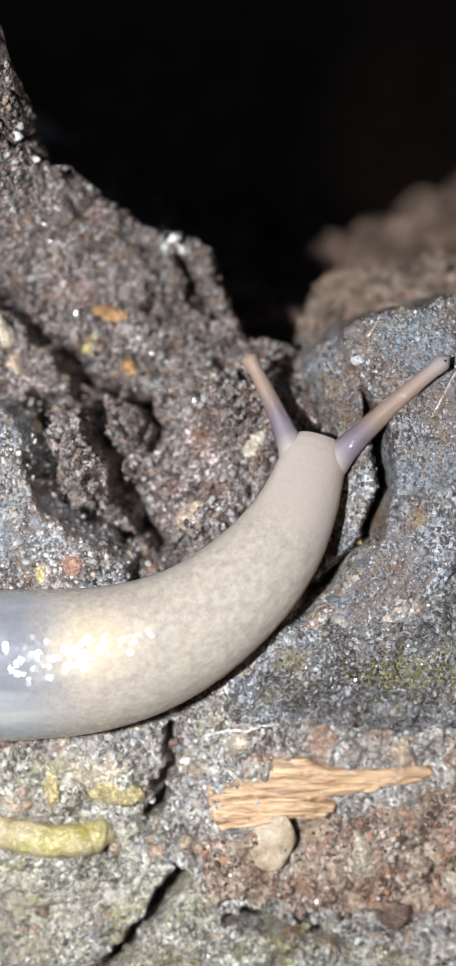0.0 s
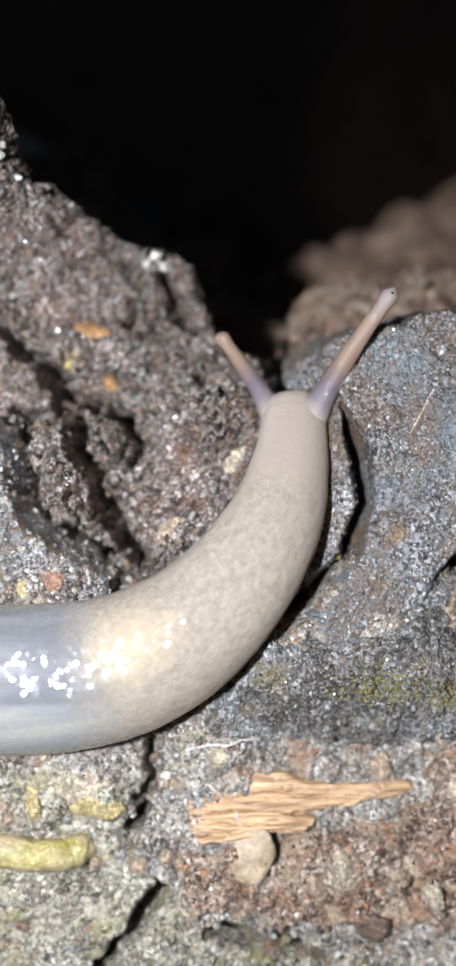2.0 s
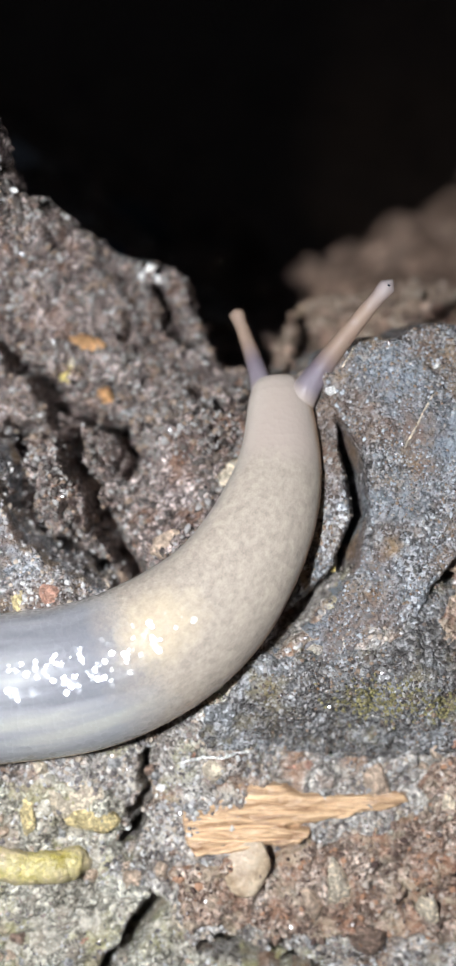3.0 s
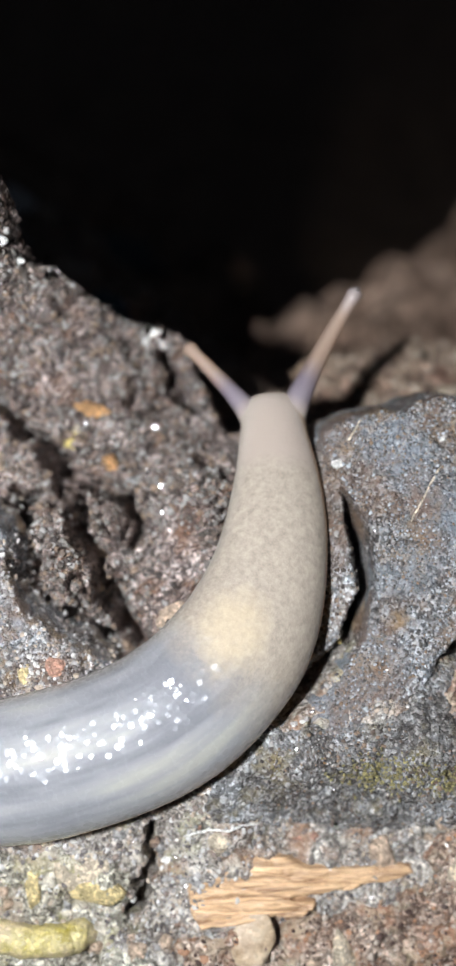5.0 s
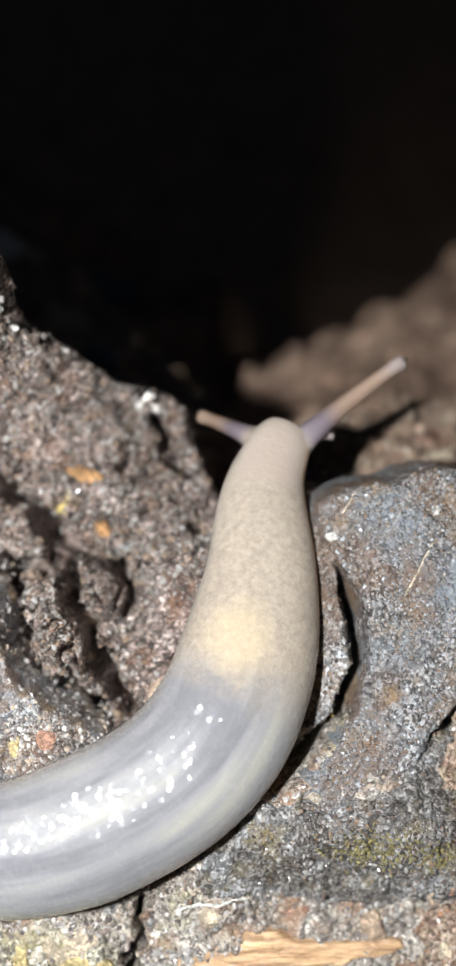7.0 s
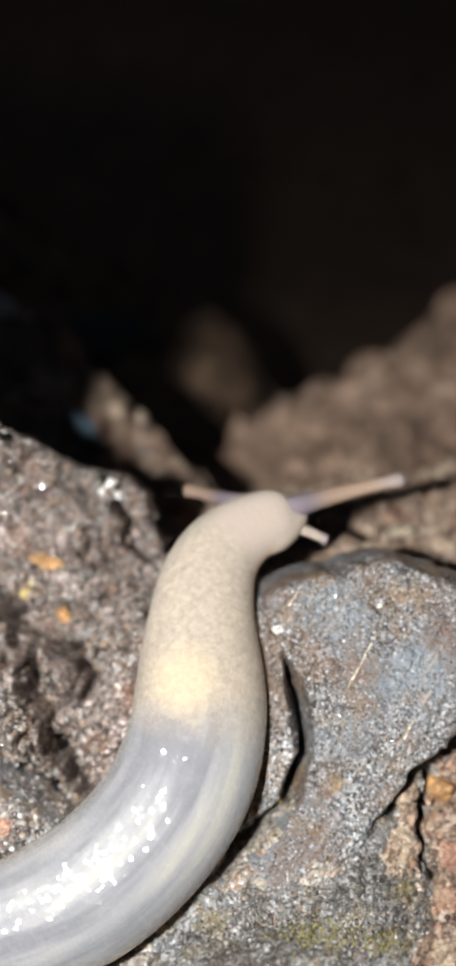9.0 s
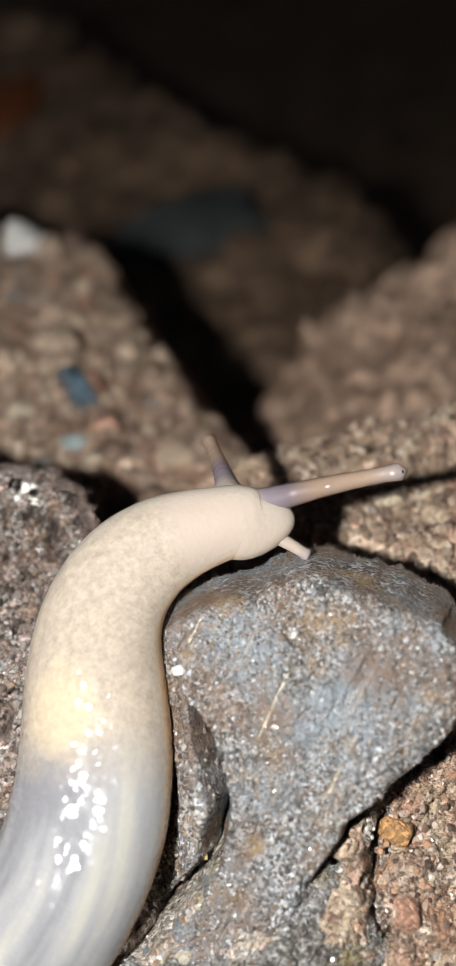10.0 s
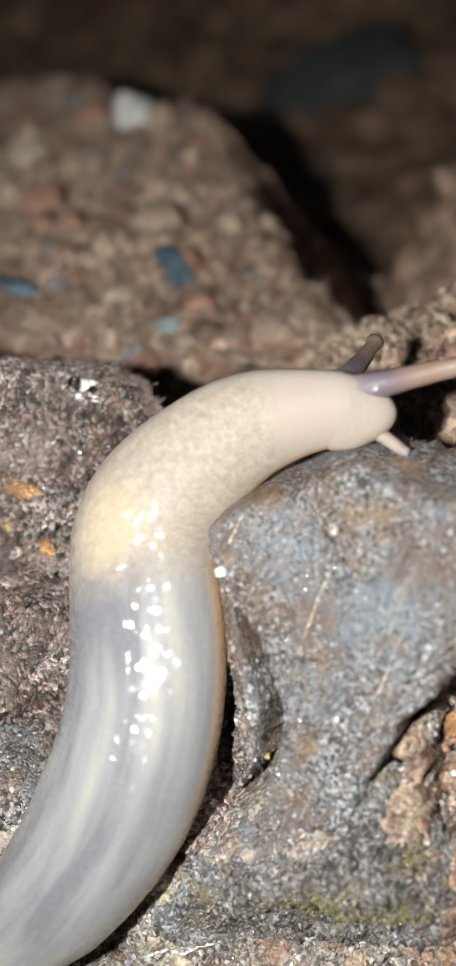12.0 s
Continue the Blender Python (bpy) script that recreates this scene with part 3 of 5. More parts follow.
stone("mineral_grain", "tiny white grain on the slate", "grain", slate, 11.6, 7.3, 0.16, (1, 0.9, 0.9), WHITE, 13, 0.6)
stone("mineral_grain", "tiny orange grain on the ledge", "grain", wet, 5.5, -8.6, 0.17, (1, 0.9, 0.9), ORANGE, 14, 0.6)
stone("mineral_grain", "tiny yellow grain on the rock flake", "grain", sliver, 6.5, -2.9, 0.16, (1, 0.9, 0.9), YELLOW, 17, 0.6)
stone("flake", "yellow-stained flake pressed into the ledge", "flake", crust, -5.6, -15.6, 1.3, (1.15, 0.55, 0.25), OCHRE, 20, 0.1, -8)
stone("flake", "cream flake pressed into the ledge", "flake", crust, -6.5, -14.3, 1.4, (1.1, 0.65, 0.2), CREAM, 21, 0.1, 5)
stone("flake", "brown-orange flake on the ledge", "flake", crust, -8.8, -15.2, 0.8, (0.5, 1.1, 0.3), OCHRE, 22, 0.2, -8)
stone("flake", "cream flake on the ledge", "flake", crust, -11.2, -13.6, 0.8, (0.7, 0.8, 0.3), CREAM, 23, 0.2)
stone("flake", "tan flake on the ledge", "flake", crust, -11.0, -16.0, 1.0, (0.9, 0.7, 0.3), TAN, 24, 0.2)
stone("wood_fragment", "pale translucent brown fragment under the wood chip", "wood fragment", rubble, 2.3, -18.4, 1.5, (0.72, 1.1, 0.14), PLATE, 41, 0.25, -6, lumpy=0.12)
stone("pebble", "pinkish tan pebble with a worn top", "pebble", rubble, 5.5, -20.0, 0.65, (0.85, 1.1, 0.8), TAN, 26, 0.4)
stone("flake", "tan flake standing on the ledge", "flake", rubble, 6.9, -19.0, 0.95, (0.6, 1.2, 0.5), CREAM, 27, 0.3, 12)
stone("pebble", "cream pebble near the edge of the ledge", "pebble", rubble, 12.5, -15.0, 0.5, (0.9, 1.1, 0.7), CREAM, 28, 0.4)
stone("pebble", "dark brown pebble on the ledge", "pebble", rubble, 8.5, -21.9, 0.8, (1, 0.9, 0.6), BROWN, 29, 0.2)
stone("pebble", "pinkish tan crumb at the end of the wood chip", "pebble", crust, 8.9, -14.0, 0.85, (0.8, 1.0, 0.6), TAN, 30, 0.3)
stone("pebble", "cream crumb above the wood chip", "pebble", crust, 0.6, -13.0, 0.65, (0.8, 0.9, 0.7), CREAM, 31, 0.3)
stone("pebble", "reddish crumb above the wood chip", "pebble", crust, 4.6, -13.2, 0.6, (0.8, 0.9, 0.6), PINK, 32, 0.3, 40)
stone("pebble", "tan pebble with a yellowish side", "pebble", crust, -3.6, -18.7, 0.6, (1, 0.7, 0.6), TAN, 33, 0.3)
stone("flake", "tan flake on the ledge", "flake", rubble, 0.4, -19.6, 0.55, (1, 0.8, 0.5), TAN, 34, 0.3)
stone("pebble", "cream pebble on the ledge", "pebble", rubble, 11.6, -20.6, 0.8, (0.7, 1, 0.6), CREAM, 35, 0.3, 25)
stone("flake", "ochre grain in the crack", "flake", crust, -2.7, -14.4, 0.35, (0.8, 1.2, 0.6), OCHRE, 36, 0.3)
stone("mineral_grain", "pale blue-white grain in the crack", "grain", crust, -2.2, -14.0, 0.28, (0.9, 1, 0.8), WHITE, 37, 0.5)
stone("pebble", "orange-brown pebble among the crumbs", "pebble", rubble, 15.2, -2.6, 0.8, (0.9, 0.9, 0.8), ORANGE, 38, 0.3)
stone("pebble", "pinkish pebble among the crumbs", "pebble", rubble, 15.4, -5.8, 0.9, (0.9, 0.9, 0.8), PINK, 39, 0.3)
stone("pebble", "tan pebble among the crumbs", "pebble", rubble, 13.0, -2.6, 0.6, (1, 0.8, 0.8), TAN, 40, 0.3)

# countable small stones, four shapes
kinds = [stone("small_stone", "small broken stone set in the gritty ledge", "stone", crust, 10, -26 - k, 0.4, (1, 0.8, 0.7), m, 60 + k, 0.2, group="small stones on the ledge")
         for k, m in enumerate((TAN, GREY, BROWN, PINK, CREAM))]
rng = random.Random(4)
for k in range(150):
    if k < 70:
        x, y = rng.uniform(10.5, 19), rng.uniform(-13, 1)
    else:
        x, y = rng.uniform(-12, 14), rng.uniform(-25, -11.5)
    z, d = TOPS[slate.name](np.array([x]), np.array([y]))
    if d[0] > -0.3:
        continue
    c = copy_thing(kinds[rng.choice((0, 0, 1, 1, 2, 2, 3, 4))], on(crust, x, y, -0.05, rng.uniform(-40, 40), rng.uniform(-40, 40), rng.uniform(0, 360)))
    c.scale = (rng.uniform(0.35, 1.2),) * 3


def wood_coat(name, light, dark):
    m = bpy.data.materials.new(name)
    m.use_nodes = True
    t = m.node_tree
    out = t.nodes["Principled BSDF"]
    at = t.nodes.new("ShaderNodeTexCoord").outputs["Object"]
    stretch = t.nodes.new("ShaderNodeMapping")
    stretch.inputs["Scale"].default_value = (0.12, 1, 1)
    t.links.new(at, stretch.inputs["Vector"])
    n = socket(t, "ShaderNodeTexNoise", Scale=1 / (0.35 * MM), Detail=5.0, Roughness=0.7)
    t.links.new(stretch.outputs[0], n.inputs["Vector"])
    info = t.nodes.new("ShaderNodeObjectInfo")
    k = math_node(t, "MULTIPLY_ADD", info.outputs["Random"], 0.25, math_node(t, "SUBTRACT", n.outputs["Fac"], 0.12))
    t.links.new(ramped(t, k, [(0.3, dark), (0.5, light), (0.72, tuple(min(1, 1.5 * c) for c in light))]), out.inputs["Base Color"])
    out.inputs["Roughness"].default_value = 0.4
    b = socket(t, "ShaderNodeBump", Strength=1.0, Distance=0.08 * MM)
    t.links.new(n.outputs["Fac"], b.inputs["Height"])
    t.links.new(b.outputs["Normal"], out.inputs["Normal"])
    return m


WOOD = wood_coat("splintered_wood", (0.6, 0.4, 0.23), (0.27, 0.145, 0.075))


def splinter(parent, x0, x1, y, width, thick, lift, seed, slope=0.0):
    """One torn fibre bundle: a bar that lies along the flake and thins towards its ends."""
    n, ring = 24, 7
    f = np.linspace(0, 1, n)
    x = x0 + (x1 - x0) * f
    yy = y + slope * (f - 0.3) + np.array([0.12 * noise.noise(Vector((v * 0.5, seed * 3.1, 0))) for v in x])
    z, d = TOPS["flake_body"](x, yy)
    z = 0.5 * z + 0.5 * z.mean()
    thin = np.minimum(1, 6 * f + 0.3) * np.minimum(1, 3.2 * (1 - f) + 0.1)
    verts, faces = [], []
    for i in range(n):
        for j in range(ring):
            a = 2 * math.pi * j / ring + 0.4
            k = 1 + 0.2 * noise.noise(Vector((x[i] * 0.6, j * 1.7, seed)))
            verts.append((x[i], yy[i] + width * thin[i] * k * math.cos(a) * 0.6, z[i] + lift + thick * (0.4 + 0.6 * thin[i]) * k * math.sin(a) * 0.6))
    for i in range(n - 1):
        for j in range(ring):
            faces.append((i * ring + j, i * ring + (j + 1) % ring, (i + 1) * ring + (j + 1) % ring, (i + 1) * ring + j))
    faces += [list(range(ring))[::-1], [(n - 1) * ring + j for j in range(ring)]]
    ob = mesh_object("splinter", np.array(verts) * MM, faces, WOOD)
    ob.parent = parent
    return ob


def chip_top(x, y):
    base = crust_top(np.array([0.0, 2.0, 4.0, 6.0, 8.0]), np.array([-15.5] * 5)).mean()
    warp = y + 0.22 * rough_noise(x, y, 3.0, 2, 97)
    fibres = 0.15 * rough_noise(x / 9, warp, 0.55, 4, 95, 0.6) - 0.14 * np.clip(0.1 - np.abs(rough_noise(x / 7, warp, 0.9, 2, 96)), 0, 1) / 0.1
    return base + 0.75 + 0.12 * (-15.5 - y) - 0.05 * x + fibres + 0.06 * rough_noise(x, y, 0.5, 2, 98)


chip = new("wood_chip")
chip.matrix_world = FACE
tagged(chip, "splintered orange-brown wood chip lying on the ledge", "wood chip")
body = slab("flake_body", [(-1.1, -14.5), (-0.2, -14.0), (1.2, -13.7), (2.6, -14.1), (3.6, -13.9), (5.2, -14.4), (6.6, -14.5), (8.6, -14.4), (10.4, -14.3), (10.6, -14.9), (9.1, -15.3), (7.0, -15.6), (5.6, -15.8), (4.0, -16.0), (5.3, -16.3), (4.8, -16.9), (3.4, -16.9), (1.6, -17.2), (-0.4, -17.4), (-0.8, -16.6), (-1.0, -15.6)],
            chip_top, WOOD, step=0.06, wall=1.2, ragged=0.14, steep=7, edge=0.18, seed=33)
body.matrix_world = Matrix()
body.parent = chip
rng = random.Random(9)
for k in range(22):
    f = k / 21
    y = -17.1 + 3.1 * f + rng.uniform(-0.1, 0.1)
    x0 = rng.uniform(-1.2, 4.2)
    x1 = x0 + rng.uniform(1.2, 4.2)
    splinter(chip, x0, min(x1, 10.4 if 0.5 < f < 0.9 else 5.2), y, rng.uniform(0.1, 0.24), rng.uniform(0.08, 0.16), rng.uniform(0.0, 0.1), k + 1, rng.uniform(-0.3, 0.3))


def strand(name, label, category, host, points, radius, material, lift=0.1, wobble=0.0, seed=0, group=""):
    """A thin round strand that lies along points of the host's top."""
    pts = []
    for (a, b) in zip(points[:-1], points[1:]):
        for f in np.linspace(0, 1, 12, endpoint=False):
            pts.append((a[0] + (b[0] - a[0]) * f, a[1] + (b[1] - a[1]) * f))
    pts.append(points[-1])
    line = []
    for i, (x, y) in enumerate(pts):
        x += wobble * noise.noise(Vector((i * 0.17, seed, 0)))
        y += wobble * noise.noise(Vector((i * 0.17, seed, 7)))
        z, d = TOPS[host.name](x + np.array([-0.3, 0, 0.3]), y + np.array([0.2, 0, -0.2]))
        line.append(Vector((x, y, float(z.mean()) + lift)))
    verts, faces, ring = [], [], 10
    for i, p in enumerate(line):
        d = (line[min(i + 1, len(line) - 1)] - line[max(i - 1, 0)]).normalized()
        a = d.cross(Vector((0, 0, 1))).normalized()
        b = a.cross(d)
        f = i / (len(line) - 1)
        r = radius * (1 + 0.14 * noise.noise(Vector((i * 0.35, seed, 3)))) * min(1, 0.35 + 8 * f, 0.35 + 8 * (1 - f))
        for j in range(ring):
            t = 2 * math.pi * j / ring
            verts.append((p + a * math.cos(t) * r + b * math.sin(t) * r)[:])
    for i in range(len(line) - 1):
        for j in range(ring):
            faces.append((i * ring + j, i * ring + (j + 1) % ring, (i + 1) * ring + (j + 1) % ring, (i + 1) * ring + j))
    faces += [list(range(ring))[::-1], [(len(line) - 1) * ring + j for j in range(ring)]]
    ob = mesh_object(name, np.array(verts) * MM, faces, material)
    ob.matrix_world = FACE
    return tagged(ob, label, category, group)


STALK = coat("yellow_stalk", [(0.4, 0.33, 0.08), (0.5, 0.42, 0.2), (0.52, 0.42, 0.29)], 2.6, 0.5, (0.25, 0.5), 0.4, 0.15, tint=0.25)
strand("plant_stalk", "broken yellow-cream plant stalk on the ledge", "stalk", crust, [(-15, -17.4), (-11, -17.7), (-8, -17.9), (-5.7, -17.9)], 0.85, STALK, 0.25, 0.25, 2)
strand("fibre", "thin whitish fibre on the ledge", "fibre", crust, [(-1.3, -12.6), (0.5, -12.3), (2.4, -12.1)], 0.07, WHITE, 0.12, 0.12, 4, "loose fibres")
strand("fibre", "short whitish fibre on the ledge", "fibre", crust, [(6.1, -12.3), (6.6, -12.6), (7.1, -12.5)], 0.07, WHITE, 0.1, 0.1, 5, "loose fibres")
strand("rootlet", "curved pale rootlet on the ledge", "root", crust, [(-1.4, -19.9), (-1.5, -20.8), (-1.0, -21.3), (-0.5, -21.6)], 0.1, CREAM, 0.12, 0.1, 6)
strand("fibre", "pale fibre lying across the slate", "fibre", slate, [(11.5, 6.1), (10.6, 4.5), (9.7, 2.8)], 0.055, CREAM, 0.02, 0.05, 7, "loose fibres")
strand("fibre", "short pale fibre on the slate", "fibre", slate, [(7.6, 8.3), (6.9, 7.2)], 0.05, CREAM, 0.02, 0.05, 8, "loose fibres")
strand("fibre", "short pale fibre on the slate", "fibre", slate, [(13.3, 1.6), (12.7, 0.6)], 0.06, CREAM, 0.02, 0.05, 9, "loose fibres")

# beads of dew on the bark's rim
DEW = bpy.data.materials.new("dew")
DEW.use_nodes = True
dew_node = DEW.node_tree.nodes["Principled BSDF"]
dew_node.inputs["Transmission Weight"].default_value = 1.0
dew_node.inputs["Roughness"].default_value = 0.02
dew_node.inputs["IOR"].default_value = 1.33
for x, y, r in ((-10.2, 17.9, 0.5), (-8.5, 16.2, 0.36), (-3.6, 14.1, 0.36), (-11.2, 17.6, 0.25), (-2.6, 13.6, 0.26)):
    bm = bmesh.new()
    bmesh.ops.create_icosphere(bm, subdivisions=3, radius=r * MM)
    for v in bm.verts:
        v.co.z *= 0.85 if v.co.z > 0 else 0.5
    me = bpy.data.meshes.new("dew_drop")
    bm.to_mesh(me)
    bm.free()
    me.materials.append(DEW)
    me.polygons.foreach_set("use_smooth", [True] * len(me.polygons))
    drop = new("dew_drop", me)
    drop.matrix_world = on(bark, x, y, 0.3 * r)
    tagged(drop, "clear bead of dew on the bark's rim", "dew drop", "dew drops")
for x, y, r in ((-3.2, 13.8, 0.5), (-2.7, 13.3, 0.3), (-3.7, 13.4, 0.26), (-3.4, 13.1, 0.2), (-10.6, 17.2, 0.4), (-9.9, 16.6, 0.22), (-5.2, 11.2, 0.18)):
    stone("mineral_grain", "pale glittering grain on the bark's rim", "grain", bark, x, y, r, (1, 0.8, 0.6), WHITE, int(60 + 10 * r), 0.3, group="pale grains on the rim")

# moss
def moss(host, cx, cy, spread, count, seed):
    rng = random.Random(seed)
    verts, faces = [], []
    for _ in range(count):
        x, y = rng.gauss(cx, spread), rng.gauss(cy, spread * 0.55)
        z, d = TOPS[host.name](np.array([x]), np.array([y]))
        z0, h, r = float(z[0]), rng.uniform(0.06, 0.2), rng.uniform(0.03, 0.07)
        lean = (rng.uniform(-0.15, 0.15), rng.uniform(-0.15, 0.15))
        base = len(verts)
        for j in range(5):
            a = j * 1.2566
            verts.append((x + r * math.cos(a), y + r * math.sin(a), z0 - 0.02))
        for j in range(5):
            a = j * 1.2566 + 0.4
            verts.append((x + lean[0] * 0.6 + 1.2 * r * math.cos(a), y + lean[1] * 0.6 + 1.2 * r * math.sin(a), z0 + h * 0.6))
        verts.append((x + lean[0], y + lean[1], z0 + h))
        for j in range(5):
            faces.append((base + j, base + (j + 1) % 5, base + 5 + (j + 1) % 5, base + 5 + j))
            faces.append((base + 5 + j, base + 5 + (j + 1) % 5, base + 10))
    ob = mesh_object("moss", np.array(verts) * MM, faces, LICHEN)
    ob.matrix_world = FACE
    return tagged(ob, "yellow-green moss cushion on the ledge", "moss", kind="stuff")


moss(wet, 8.6, -9.3, 1.0, 300, 1)
moss(wet, 11.8, -9.6, 0.7, 120, 2)
moss(pale, 3.5, -23.4, 1.3, 180, 3)
moss(pale, 8.5, -24.0, 0.8, 100, 4)
moss(pale, -3.0, -24.6, 1.0, 110, 5)

# ---- stones in the soil behind ----
def behind(label, x, y, r, squash, material, seed, lift=0.3, rz=0, category="stone", name="soil_stone", host=None):
    host = host or mound
    return stone(name, label, category, host, x, y, r, squash, material, seed, lift, rz, at=LEVEL)


behind("blue-grey glassy shard stuck in the soil", -7.4, 40.2, 1.75, (0.6, 1.2, 0.95), SHARD, 70, 0.6, 32, "shard", "shard")
behind("white rounded stone on the mound's edge", -17.4, 66.6, 1.9, (1, 0.9, 0.9), WHITE, 71)
behind("pale cream stone in the soil", -10.6, 36.9, 1.05, (0.9, 1.1, 1.0), CREAM, 72)
behind("pale teal stone in the soil", -6.2, 33.4, 0.75, (1.2, 0.8, 0.7), TEAL, 73)
behind("tan flat stone in the soil", 0.3, 33.0, 1.2, (1.4, 0.8, 0.6), TAN, 74)
behind("tan flat stone beside the blue shard", -10.4, 47.5, 1.7, (1.3, 0.9, 0.6), TAN, 75)
behind("cream stone in the soil", -26.0, 62.0, 1.9, (1.2, 0.9, 0.7), CREAM, 76)
behind("blue-grey stone at the foot of the mound", -18.0, 37.0, 1.4, (1.2, 0.8, 0.8), SHARD, 77)
behind("pinkish stone in the soil", -20.5, 51.5, 1.6, (1.2, 0.9, 0.7), PINK, 78)
behind("cream flat stone beside the teal stone", -4.6, 31.9, 0.8, (1.3, 0.8, 0.6), CREAM, 83)
behind("cream stone set in the knobbly rock", 15.2, 20.2, 0.75, (1, 0.9, 1.0), CREAM, 79, 0.35, host=knob)
behind("tan stone set in the knobbly rock", 18.0, 19.0, 0.9, (1, 0.9, 0.8), TAN, 80, 0.3, host=knob)
behind("rust-red dead leaf scrap on the far floor", -56, 184, 7.0, (0.9, 1.6, 0.25), RUST, 81, 0.4, -15, "leaf", "dead_leaf", bank)
behind("dark blue-grey stone on the far floor", -17.4, 133, 7.5, (1.4, 0.8, 0.6), DEEP, 82, 0.3, 10, host=bank)
kinds = [behind("brown stone half sunk in the soil", -30 - k, 40, 0.6, (1, 0.85, 0.7), m, 90 + k) for k, m in enumerate((TAN, BROWN, PINK, GREY))]
for k in kinds:
    tagged(k, group="stones in the soil")
rng = random.Random(12)
for k in range(130):
    x, y = rng.uniform(-32, 8), rng.uniform(26, 76)
    z, d = TOPS[mound.name](np.array([x]), np.array([y]))
    if d[0] < 1.0:
        continue
    c = copy_thing(rng.choice(kinds), on(mound, x, y, 0.1, rng.uniform(-30, 30), rng.uniform(-30, 30), rng.uniform(0, 360), LEVEL))
    c.scale = (rng.choice((0.6, 0.9, 1.3, 1.8, 2.5)) * rng.uniform(0.7, 1.1),) * 3

# loose grit last
grit(crust, 16000, (-13, 18, -26, 3), (0.05, 0.2), CRUST_GRIT, 1)
grit(wet, 3500, (-2, 15, -14, -3), (0.045, 0.15), GRIT, 8)
grit(rubble, 6500, (-2, 20, -22, 3), (0.05, 0.22), RUBBLE_GRIT, 9)
grit(bark, 16000, (-14, 5, -5, 26), (0.05, 0.24), GRIT, 2)
grit(slate, 11000, (2, 19, -8, 10), (0.04, 0.12), BLUE_GRIT, 3, 0.45)
grit(sliver, 4500, (0, 8, -8, 11), (0.045, 0.16), GRIT, 4, margin=-1.7)
grit(ledge, 3500, (-14, -3, -7, 5), (0.04, 0.17), CRUST_GRIT, 5, margin=-1.3)
grit(mound, 9000, (-36, 10, 22, 84), (0.12, 0.42), SOIL_GRIT, 6)
grit(knob, 4000, (4, 26, 9, 32), (0.12, 0.4), SOIL_GRIT, 7)

